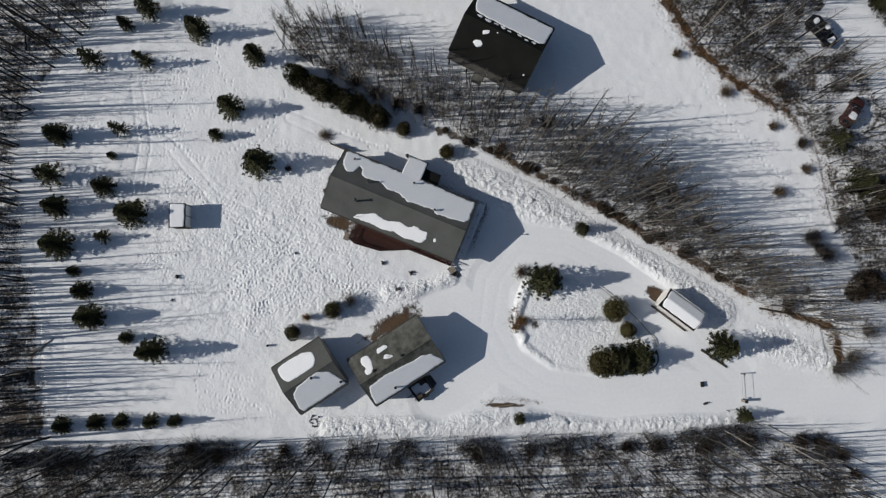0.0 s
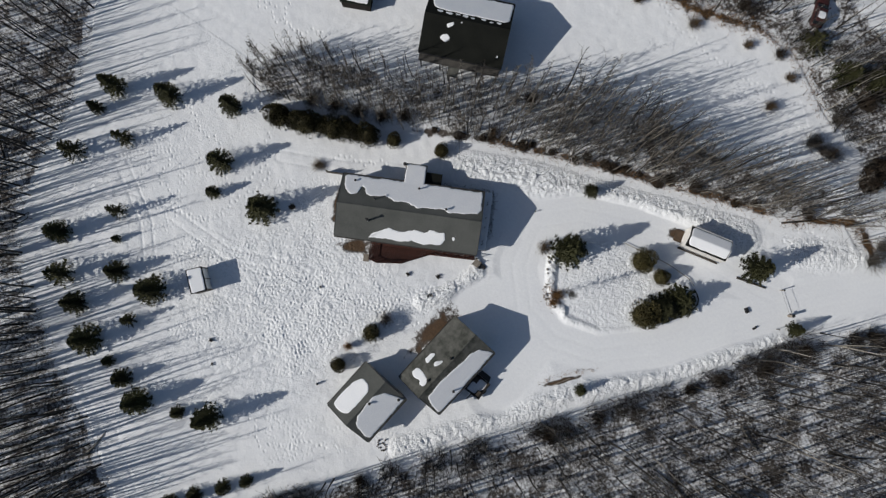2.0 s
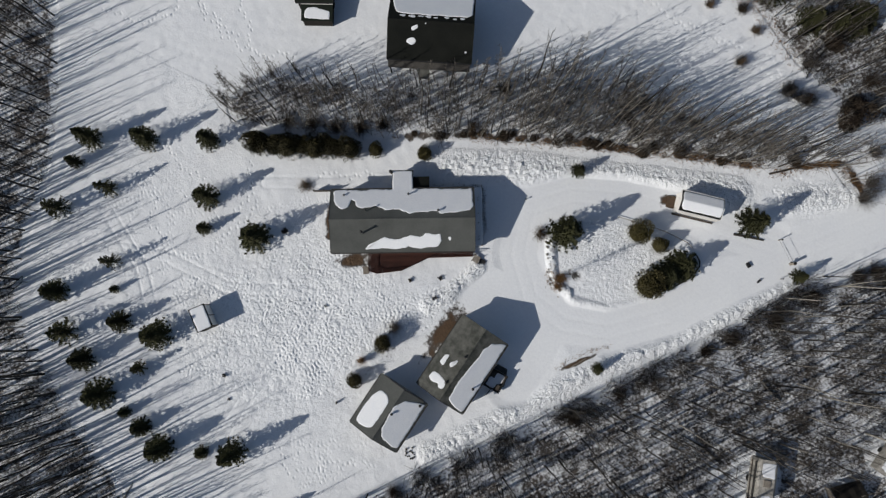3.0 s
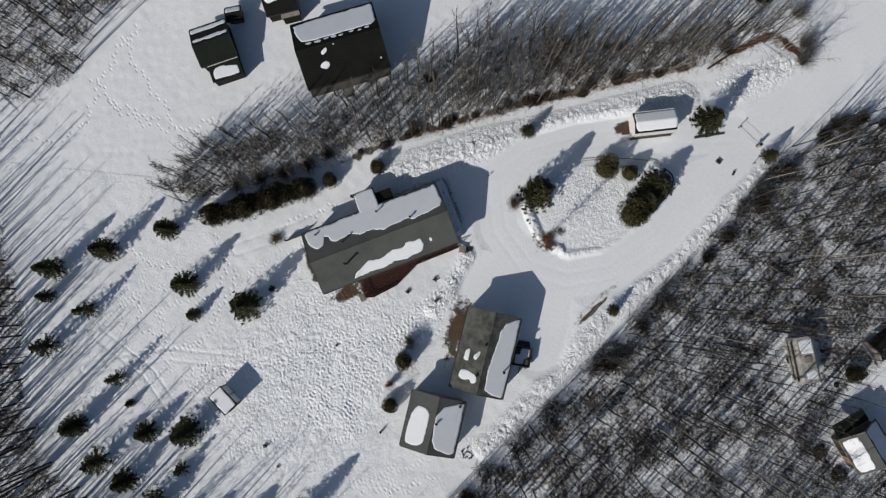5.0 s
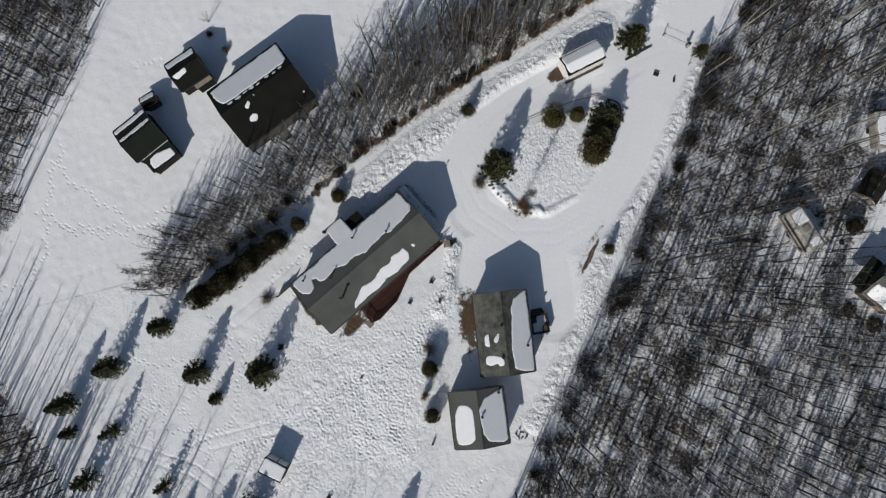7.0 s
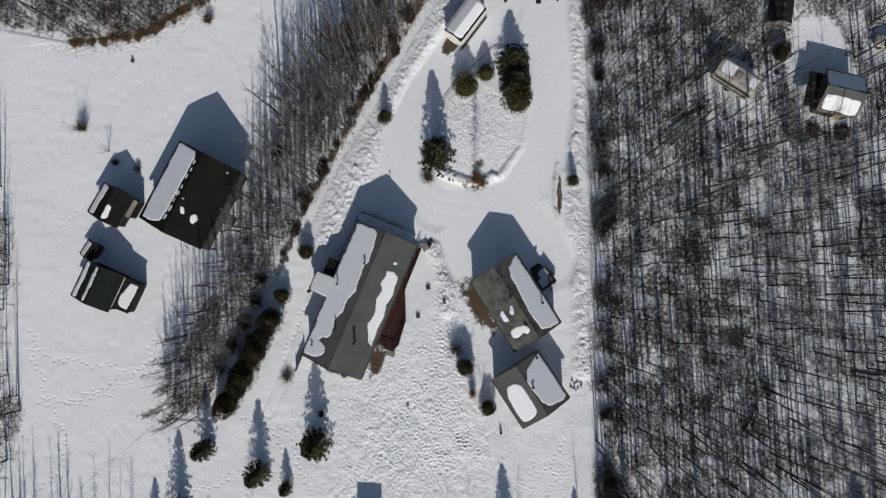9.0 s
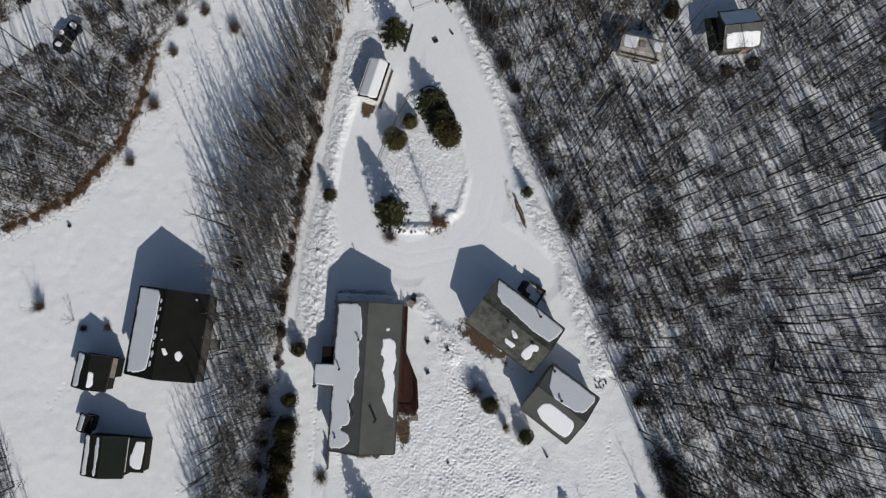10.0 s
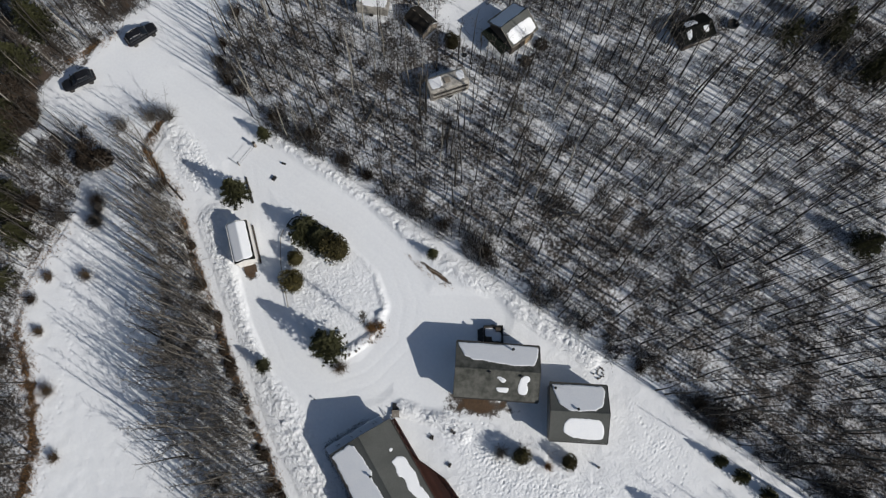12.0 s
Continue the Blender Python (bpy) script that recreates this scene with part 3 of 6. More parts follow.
def snow_patch(m, outline, plane, label, thick=0.12, rough=0.09, seed=0):
    """A pillow of snow with an uneven edge, lying on the sloping plane z(x, y) of a roof."""
    rnd = random.Random(seed)
    pts = []
    for (x0, y0), (x1, y1) in zip(outline, outline[1:] + outline[:1]):
        n = max(1, int(math.hypot(x1 - x0, y1 - y0) / 0.15))
        for k in range(n):
            pts.append(Vector((x0 + (x1 - x0) * k / n, y0 + (y1 - y0) * k / n)))
    n = len(pts)
    area = sum(pts[i].x * pts[(i + 1) % n].y - pts[(i + 1) % n].x * pts[i].y for i in range(n))
    sgn = 1 if area > 0 else -1
    for _ in range(2):
        pts = [(pts[i - 1] + 2 * pts[i] + pts[(i + 1) % n]) / 4 for i in range(n)]
    nor = []
    for i in range(n):
        d = (pts[(i + 1) % n] - pts[i - 1]).normalized()
        nor.append(Vector((-d.y, d.x)) * sgn)
    jig = [rnd.uniform(-rough, rough) for _ in range(n)]
    slow = [rnd.uniform(-rough, rough) for _ in range(n // 5 + 2)]
    jig = [0.5 * jig[i] + 0.25 * (jig[i - 1] + jig[(i + 1) % n]) + 1.1 * (slow[i // 5] * (1 - i % 5 / 5) + slow[(i // 5 + 1) % (n // 5 + 1)] * (i % 5 / 5)) for i in range(n)]
    pts = [p + q * j for p, q, j in zip(pts, nor, jig)]
    sh = Shape()
    rings = []
    for inward, up in ((0.0, 0.004), (0.01, thick * 0.35), (0.06, thick * 0.6), (0.18, thick * 0.75)):
        rings.append([(p.x + q.x * inward, p.y + q.y * inward, plane(p.x + q.x * inward, p.y + q.y * inward) + up) for p, q in zip(pts, nor)])
    if sgn < 0:
        rings = [r[::-1] for r in rings]
    sh.loft(rings, caps=False)
    o = 3 * n
    sh.f.append(tuple(range(o, o + n)))
    return single("roof_snow", sh, SNOW, m, label, "snow", "snow on roofs")


def slope(W, eave, ridge):
    return lambda x, y: ridge - abs(y) * (ridge - eave) / (W / 2)


# main house
HOUSE = pose(-5.15, 11.68, 0, 0, 0, -22.3)
HL, HW, HE, HR = 18.5, 8.2, 3.2, 4.9


def main_house():
    h = thing("house", HOUSE, "long single-storey house with a grey shingle gable roof partly under snow", "house")
    gable_roof(h, HL, HW, HE, HR, SHINGLE)
    l, w = gable_walls(h, HL, HW, HE, HR, SIDING)
    for x in (-7, -4.6, 4.2, 6.6):
        window(h, x, -w, 1.0, 1.3, 1.1, "s")
    door(h, -1.2, -w, 1.8, 2.05, "s", GLASS)
    for x in (-7, -3.5, 4.5, 7):
        window(h, x, w, 1.0, 1.2, 1.1, "n")
    for y in (-1.8, 1.6):
        window(h, l, y, 1.0, 1.1, 1.2, "e")
        window(h, -l, y, 1.0, 1.1, 1.2, "w")
    # the small wing at the back, its roof running on from the main slope
    x0, x1 = -1.35, 1.4
    part("back_wing_roof", Shape().loft([[(x, 4.14, 3.02), (x, 4.14, 3.16), (x, 6.75, 2.22), (x, 6.75, 2.1)] for x in (x0, x1)]), SHINGLE, h)
    part("back_room", Shape().loft([[(x, 4.0, -0.3), (x, 6.5, -0.3), (x, 6.5, 2.14), (x, 4.0, 2.98)] for x in (x0 + 0.2, x1 - 0.2)]), SIDING, h)
    # dark bay beside it
    part("bay", Shape().box(1.45, 3.95, -0.2, 3.4, 5.7, 2.15), DARK_SIDING, h)
    part("bay_roof", Shape().add([(1.38, 3.93, 2.75), (3.5, 3.93, 2.75), (3.5, 5.85, 2.3), (1.38, 5.85, 2.3), (1.38, 3.93, 2.65), (3.5, 3.93, 2.65), (3.5, 5.85, 2.2), (1.38, 5.85, 2.2)],
                                 [(0, 1, 2, 3), (7, 6, 5, 4), (0, 4, 5, 1), (1, 5, 6, 2), (2, 6, 7, 3), (3, 7, 4, 0)]), BLACK_ROOF, h)
    z = slope(HW, HE, HR)
    pipe(h, -5.1, -1.7, z(0, -1.7), 1.5, 0.12)
    pipe(h, -4.6, 1.1, z(0, 1.1), 0.8, 0.08)
    pipe(h, 4.6, 1.0, z(0, 1.0), 0.45, 0.1, BLACK)
    pipe(h, -7.5, 3.3, z(0, 3.3), 0.3, 0.09, BLACK)
    pipe(h, 0.8, 3.3, z(0, 3.3), 0.55, 0.09, BLACK)
    pipe(h, -1.5, 6.4, 2.2, 1.0, 0.14, GREY_WOOD)
    return h


main_house()
HZ = slope(HW, HE, HR)
snow_patch(HOUSE, [(9.0, 4.0), (9.05, 1.5), (8.3, 0.95), (4.8, 0.6), (4.4, 1.1), (3.3, 0.8), (1.1, 0.75), (-0.4, 1.2), (-2.2, 1.15), (-3.4, 1.8), (-4.9, 1.5), (-5.9, 1.7), (-6.0, 2.6), (-6.6, 2.8), (-6.9, 1.5), (-7.8, 1.4), (-8.6, 2.0), (-9.0, 3.6), (-8.8, 4.0), (-1.6, 4.05), (1.5, 4.05)], HZ, "wide sheet of snow on the shaded house roof", 0.14, seed=1)
snow_patch(HOUSE, [(-1.28, 3.5), (1.32, 3.5), (1.32, 6.65), (-1.28, 6.65)], lambda x, y: 3.22 - (y - 4.1) * 0.36, "snow on the low back wing of the house", 0.13, 0.04, 2)
snow_patch(HOUSE, [(4.8, -1.9), (5.05, -2.75), (4.4, -3.5), (2.4, -3.7), (0.6, -3.5), (-1.5, -3.75), (-3.0, -3.6), (-4.9, -3.7), (-4.5, -3.2), (-3.5, -2.7), (-2.2, -2.3), (-1.0, -2.5), (1.0, -2.1), (2.2, -2.35), (3.1, -1.8), (3.9, -2.0)], HZ, "ragged strip of snow along the sunny eave", 0.12, seed=3)
snow_patch(HOUSE, [(5.8, -2.4), (6.1, -2.2), (6.3, -2.6), (6.0, -2.9)], HZ, "small left-over snow patch on shingles", 0.07, 0.04, 4)


def deck():
    """A stained deck along the sunny side, angled out in the middle, with boards, rail and steps."""
    d = thing("deck", HOUSE, "red-brown stained wooden deck with rails along the house", "deck")

    def out(x):
        return np.interp(x, [-4.6, -3.6, -0.4, 3.2, 4.2, 9.2], [-6.4, -6.75, -6.4, -4.75, -4.62, -4.62])

    n = 0
    y = -3.78
    while y > -6.75:
        xs = [x for x in np.arange(-4.6, 9.2, 0.05) if out(x) < y - 0.13]
        if xs:
            part("plank", Shape().box(min(xs), y - 0.135, 0.62 + 0.004 * (n % 2), max(xs), y, 0.66 + 0.004 * (n % 2)), DECK, d)
        y -= 0.15
        n += 1
    edge = [(-4.6, -4.0), (-4.6, -6.35), (-3.6, -6.7), (-0.4, -6.35), (3.2, -4.7), (9.15, -4.6)]
    for (x0, y0), (x1, y1) in zip(edge, edge[1:]):
        part("rail", Shape().tube([(x0, y0, 1.55), (x1, y1, 1.55)], [0.06, 0.06], 4), DECK, d)
        part("rim_joist", Shape().loft([[(x0, y0 - 0.03, 0.2), (x0, y0 + 0.02, 0.2), (x0, y0 + 0.02, 0.6), (x0, y0 - 0.03, 0.6)], [(x1, y1 - 0.03, 0.2), (x1, y1 + 0.02, 0.2), (x1, y1 + 0.02, 0.6), (x1, y1 - 0.03, 0.6)]]), DECK, d)
        k = max(2, int(math.hypot(x1 - x0, y1 - y0) / 1.4))
        for i in range(k):
            x, yy = x0 + (x1 - x0) * i / k, y0 + (y1 - y0) * i / k
            part("post", Shape().box(x - 0.05, yy - 0.05, -0.2, x + 0.05, yy + 0.05, 1.62), DECK, d)
        m = int(math.hypot(x1 - x0, y1 - y0) / 0.3)
        for i in range(m):
            x, yy = x0 + (x1 - x0) * (i + 0.5) / m, y0 + (y1 - y0) * (i + 0.5) / m
            part("baluster", Shape().box(x - 0.02, yy - 0.02, 0.66, x + 0.02, yy + 0.02, 1.5), DECK, d)
    for i in range(4):
        part("step", Shape().box(-4.92 - 0.27 * i, -6.75, 0.48 - 0.16 * i, -4.67 - 0.27 * i, -5.75, 0.53 - 0.16 * i), GREY_WOOD, d)


deck()


def side_stair():
    """The small landing at the end of the deck by the drive."""
    s = thing("entry_steps", HOUSE @ pose(9.55, -4.98, 0, 0, 0, -32), "small weathered wooden landing with a black mat on its step", "steps")
    for i in range(6):
        part("tread", Shape().box(-0.45, -0.45 + 0.152 * i, 0.5, 0.43, -0.31 + 0.152 * i, 0.55), GREY_WOOD, s)
    for x, y in ((-0.42, -0.5), (0.42, -0.5), (0.42, 0.5), (-0.42, 0.5)):
        part("post", Shape().box(x - 0.045, y - 0.045, -0.2, x + 0.045, y + 0.045, 0.7), DECK, s)
    step = part("step", Shape().box(0.46, -0.44, -0.1, 1.3, 0.44, 0.26), DECK, s)
    part("mat", Shape().box(0.5, -0.4, 0.262, 1.26, 0.4, 0.29), BLACK, step, "flat black mat")


side_stair()


# the two garages
def garage(m, L, W, eave, ridge, label, roof, vents, doors):
    g = thing("garage", m, label, "garage", "garages by the drive")
    gable_roof(g, L, W, eave, ridge, roof)
    l, w = gable_walls(g, L, W, eave, ridge, SIDING, 0.3)
    for face, x, wide in doors:
        door(g, x if face in "ns" else (l if face == "e" else -l), (w if face == "n" else -w) if face in "ns" else x, wide, 2.15, face)
    window(g, -l, 0.8, 1.1, 0.9, 0.9, "w")
    z = slope(W, eave, ridge)
    for x, y, h in vents:
        pipe(g, x, y, z(x, y), h, 0.11, BLACK)
    return g


GAR_A, GAR_B = pose(-5.32, -8.24, 0, 0, 0, 32.9), pose(-16.3, -10.19, 0, 0, 0, 33.5)
garage(GAR_A, 10.5, 6.9, 3.1, 4.5, "long garage with a mottled grey shingle roof and snow patches", SHINGLE_OLD, [(1.0, 0.3, 0.25), (-1.8, -2.75, 0.9), (-2.95, 0.55, 0.2)], [("s", 2.6, 2.6), ("e", 0, 2.7)])
garage(GAR_B, 7.2, 6.95, 3.0, 4.35, "square garage with a grey shingle roof and two sheets of snow", SHINGLE, [(2.95, -2.8, 0.35), (0.3, -0.35, 0.35)], [("s", -1.6, 2.6), ("s", 1.6, 2.6)])
AZ, BZ = slope(6.9, 3.1, 4.5), slope(6.95, 3.0, 4.35)
snow_patch(GAR_A, [(5.15, -3.35), (1.2, -3.38), (-4.75, -3.38), (-5.1, -3.2), (-5.05, -2.1), (-4.5, -0.85), (-2.3, -0.7), (-0.1, -0.85), (1.7, -1.05), (3.1, -1.15), (4.1, -1.6), (5.0, -2.7)], AZ, "long smooth sheet of snow on the garage roof", 0.14, 0.06, 5)
for k, o in enumerate(([(0.25, 0.75), (-0.5, 0.7), (-1.2, 1.1), (-0.8, 1.5)], [(0.1, 2.05), (-0.7, 2.05), (-1.5, 2.0), (-1.35, 2.65), (-0.2, 2.5)], [(-2.6, 2.35), (-2.65, 1.5), (-2.9, 0.6), (-3.4, 0.45), (-4.0, 0.55), (-4.05, 1.1), (-3.65, 1.2), (-3.9, 1.95), (-3.7, 2.7), (-3.0, 2.7)])):
    snow_patch(GAR_A, o, AZ, "small melting snow patch on grey shingles", 0.08, 0.05, 6 + k)
snow_patch(GAR_B, [(1.95, 2.4), (1.95, 1.5), (1.3, 0.75), (-0.1, 0.65), (-2.3, 0.8), (-2.85, 1.25), (-3.1, 2.35), (-2.9, 3.0), (-1.6, 3.15), (0.55, 3.0)], BZ, "rounded sheet of snow on the sunny garage roof", 0.13, 0.05, 10)
snow_patch(GAR_B, [(3.4, -3.3), (-0.2, -3.4), (-2.95, -3.3), (-3.3, -2.6), (-2.8, -0.8), (-1.75, -0.3), (-0.05, -0.12), (1.3, -0.12), (2.4, -0.85), (3.15, -2.4)], BZ, "wide sheet of snow on the shaded garage roof", 0.14, 0.05, 11)


def utility_trailer():
    m = GAR_A @ pose(0.5, -4.95, 0, 0, 0, 4)
    s = thing("utility_trailer", m, "black open-topped utility trailer parked against the garage wall", "trailer")
    part("bed", Shape().box(-1.2, -1.05, 0.42, 1.2, 1.05, 0.5), DARK_SIDING, s)
    for y in (-1.1, 1.04):
        side = part("side_panel", Shape().box(-1.2, y, 0.42, 1.2, y + 0.06, 0.95), BLACK, s)
        part("top_rail", Shape().box(-1.26, y - 0.05, 0.952, 1.26, y + 0.11, 1.04), BLACK, side)
        for x in (-1.22, -0.4, 0.4, 1.22):
            part("stake", Shape().box(x - 0.05, y - 0.02, 0.4, x + 0.05, y + 0.08, 1.12), BLACK, side)
    for x in (-1.27, 1.21):
        part("end_panel", Shape().box(x, -1.03, 0.42, x + 0.06, 1.03, 0.9), BLACK, s)
    part("tailgate", Shape().add([(1.3, -0.95, 0.5), (1.3, 0.95, 0.5), (2.0, 0.7, 0.12), (2.0, -0.7, 0.12), (1.3, -0.95, 0.44), (1.3, 0.95, 0.44), (2.0, 0.7, 0.06), (2.0, -0.7, 0.06)],
                                 [(0, 3, 2, 1), (4, 5, 6, 7), (0, 1, 5, 4), (1, 2, 6, 5), (2, 3, 7, 6), (3, 0, 4, 7)]), BLACK, s)
    part("tongue", Shape().tube([(-1.25, 0, 0.42), (-2.2, 0.1, 0.4)], [0.06, 0.05], 6), BLACK, s)
    for y in (-1.24, 1.24):
        w = part("wheel", Shape().tube([(0, y - 0.09, 0.3), (0, y + 0.09, 0.3)], [0.31, 0.31], 12), RUBBER, s)
        part("hub", Shape().tube([(0, y - 0.1, 0.3), (0, y + 0.1, 0.3)], [0.1, 0.1], 8), METAL, w)
    part("crate", Shape().box(-1.0, -0.9, 0.505, -0.3, -0.35, 0.8), DARK_SIDING, s, "dark crate in the bed")
    part("crate", Shape().box(0.2, 0.3, 0.505, 0.9, 0.9, 0.72), DARK_SIDING, s, "dark crate in the bed")
    snow_patch(m, [(-1.05, -0.2), (0.1, -0.95), (1.1, -0.9), (1.1, 0.2), (0.0, 0.9), (-1.1, 0.9)], lambda x, y: 0.5, "thin snow in the trailer bed", 0.08, 0.06, 91)


utility_trailer()

# barn and its sheds
BARN = pose(8.2, 33.6, 0, 0, 0, -26.9)


def barn():
    b = thing("barn", BARN, "large dark barn with black roofing and snow on its shaded slope", "barn")
    gable_roof(b, 11.1, 8.9, 3.5, 5.75, BLACK_ROOF, dark=BLACK)
    l, w = gable_walls(b, 11.1, 8.9, 3.5, 5.75, DARK_WALL)
    door(b, l, 0, 3.0, 2.6, "e", DARK_SIDING)
    for x in (-3, 3):
        window(b, x, -w, 1.2, 1.0, 1.0, "s")
    # the low roof along the front
    part("porch_roof", Shape().add([(-5.4, -4.42, 3.16), (5.4, -4.42, 3.16), (5.4, -5.3, 2.75), (-5.4, -5.3, 2.75), (-5.4, -4.42, 3.06), (5.4, -4.42, 3.06), (5.4, -5.3, 2.65), (-5.4, -5.3, 2.65)],
                                   [(3, 2, 1, 0), (4, 5, 6, 7), (1, 2, 6, 5), (2, 3, 7, 6), (3, 0, 4, 7)]), PORCH, b)
    for x in (-5.1, -2.5, 0, 2.5, 5.1):
        part("porch_post", Shape().box(x - 0.07, -5.22, -0.2, x + 0.07, -5.08, 2.68), DARK_WALL, b)
    part("entry_roof", Shape().add([(-1.3, -5.31, 2.7), (0.1, -5.31, 2.7), (0.1, -6.5, 2.4), (-1.3, -6.5, 2.4), (-1.3, -5.31, 2.62), (0.1, -5.31, 2.62), (0.1, -6.5, 2.32), (-1.3, -6.5, 2.32)],
                                   [(3, 2, 1, 0), (4, 5, 6, 7), (1, 2, 6, 5), (2, 3, 7, 6), (3, 0, 4, 7)]), SHINGLE_OLD, b)
    for x in (-1.2, 0.0):
        part("entry_post", Shape().box(x - 0.05, -6.4, -0.2, x + 0.05, -6.3, 2.36), DARK_WALL, b)


barn()
CZ = slope(8.9, 3.5, 5.75)
snow_patch(BARN, [(5.45, 4.3), (5.35, 1.4), (4.7, 1.05), (2.1, 1.0), (-0.1, 1.0), (-2.3, 1.0), (-4.5, 1.2), (-5.0, 2.3), (-5.25, 4.1), (-2.1, 4.3), (1.7, 4.3)], CZ, "wide sheet of snow on the barn's shaded slope", 0.16, 0.06, 12)
rr = random.Random(5)
for k in range(8):
    x, n = -4.3 + 1.15 * k + rr.uniform(-0.15, 0.15), rr.uniform(0.75, 1.1)
    y = 0.62 + rr.uniform(-0.06, 0.06)
    snow_patch(BARN, [(x, y), (x + 0.5 * n, y - rr.uniform(0.05, 0.2)), (x + n, y - 0.05), (x + n, y + 0.2), (x + 0.05, y + 0.22)], CZ, "thin crust of left-over snow by the barn ridge", 0.04, 0.07, 20 + k)
for k, o in enumerate(([(-1.6, -0.4), (-1.6, -0.8), (-2.4, -1.2), (-2.6, -0.8)], [(-2.1, -1.9), (-1.75, -2.3), (-2.4, -2.85), (-3.2, -2.5), (-2.9, -2.0)], [(-0.75, -0.2), (-0.55, -0.3), (-0.75, -0.45)], [(4.6, -3.1), (4.85, -3.2), (4.7, -3.4)])):
    snow_patch(BARN, o, CZ, "small melting snow patch on black roofing", 0.08, 0.05, 40 + k)


def small_shed(m, L, W, eave, ridge, label, roof, wall, group="sheds"):
    s = thing("shed", m, label, "shed", group)
    gable_roof(s, L, W, eave, ridge, roof, thick=0.1, cap=False, dark=BLACK)
    l, w = gable_walls(s, L, W, eave, ridge, wall, 0.2, 0.1)
    door(s, 0.2, -w, 1.4, 1.9, "s", DARK_SIDING)
    return s


SHED_B, SHED_A, SHED_C = pose(6.95, 44.4, 0, 0, 0, -29), pose(-3.6, 45.8, 0, 0, 0, -24), pose(1.1, 47.4, 0, 0, 0, -32)
small_shed(SHED_B, 4.4, 4.3, 2.5, 3.6, "small black-roofed shed with a dark porch", BLACK_ROOF, DARK_WALL)
ZB = slope(4.3, 2.5, 3.6)
snow_patch(SHED_B, [(2.1, 2.05), (2.05, 1.1), (-2.0, 1.15), (-2.1, 2.05)], ZB, "strip of snow on the shed's shaded slope", 0.1, 0.04, 50)
snow_patch(SHED_B, [(0.1, -0.1), (0.0, -0.7), (-1.6, -0.9), (-2.0, -0.5), (-1.9, -0.15)], ZB, "drop-shaped snow patch on the shed roof", 0.09, 0.05, 51)
fr = thing("shed_porch", SHED_B @ pose(0, -2.4, 0), "low dark board porch roof on the shed front", "porch")
part("roof_board", Shape().add([(-0.4, 0.2, 2.3), (2.1, 0.2, 2.3), (2.1, -0.4, 2.12), (-0.4, -0.4, 2.12), (-0.4, 0.2, 2.24), (2.1, 0.2, 2.24), (2.1, -0.4, 2.06), (-0.4, -0.4, 2.06)],
                               [(3, 2, 1, 0), (4, 5, 6, 7), (1, 2, 6, 5), (2, 3, 7, 6), (3, 0, 4, 7)]), GREY_WOOD, fr)
part("front_boards", Shape().box(-0.3, -0.36, -0.2, 2.0, -0.28, 2.08), BLACK_ROOF, fr)
small_shed(SHED_A, 5.0, 5.2, 2.5, 3.5, "dark green shed with a pale crust of snow along its ridge", GREEN_ROOF, DARK_WALL)
ZA = slope(5.2, 2.5, 3.5)
snow_patch(SHED_A, [(2.45, 2.5), (2.4, 1.9), (-2.4, 1.9), (-2.45, 2.5)], ZA, "strip of snow on the shed eave", 0.1, 0.06, 52)
snow_patch(SHED_A, [(2.4, 0.9), (2.35, 0.45), (-2.3, 0.4), (-2.4, 0.8)], ZA, "strip of snow on the shed slope", 0.08, 0.08, 53)
SHED_AL = SHED_A @ pose(0.35, -4.15, 0)


def low_wing():
    s = thing("lean_to", SHED_AL, "low dark green lean-to with a sheet of snow on its roof", "shed", "sheds")
    part("roof", Shape().add([(-2.1, 1.6, 2.3), (2.1, 1.6, 2.3), (2.1, -0.8, 1.99), (-2.1, -0.8, 1.99), (-2.1, 1.6, 2.22), (2.1, 1.6, 2.22), (2.1, -0.8, 1.91), (-2.1, -0.8, 1.91)],
                             [(3, 2, 1, 0), (4, 5, 6, 7), (0, 1, 5, 4), (1, 2, 6, 5), (2, 3, 7, 6), (3, 0, 4, 7)]), GREEN_ROOF, s)
    part("flashing", Shape().box(-2.1, 1.34, 2.305, 2.1, 1.6, 2.36), WHITE, s)
    for x0, y0, x1, y1 in ((-1.95, -0.68, 1.95, -0.58), (-1.95, -0.58, -1.85, 1.5), (1.85, -0.58, 1.95, 1.5)):
        part("wall", Shape().box(x0, y0, -0.2, x1, y1, 1.84), DARK_WALL, s)


low_wing()
snow_patch(SHED_AL, [(1.75, 0.4), (1.0, 0.6), (-0.2, 1.0), (-1.3, 0.9), (-1.65, 0.3), (-1.65, -0.5), (1.75, -0.55)], lambda x, y: 2.1 + (y - 0.05) * 0.129, "sheet of snow on the low lean-to", 0.1, 0.06, 54)
small_shed(SHED_C, 2.2, 1.8, 1.5, 2.0, "tiny black hutch with a snowy lid", BLACK_ROOF, DARK_WALL)
snow_patch(SHED_C, [(1.0, 0.85), (1.0, 0.08), (-1.0, 0.08), (-1.0, 0.85)], slope(1.8, 1.5, 2.0), "snow on the hutch lid", 0.1, 0.04, 55)

# the white-trimmed shed by the island
CAMPER = pose(31.5, -1.7, 0, 0, 0, -36.9)


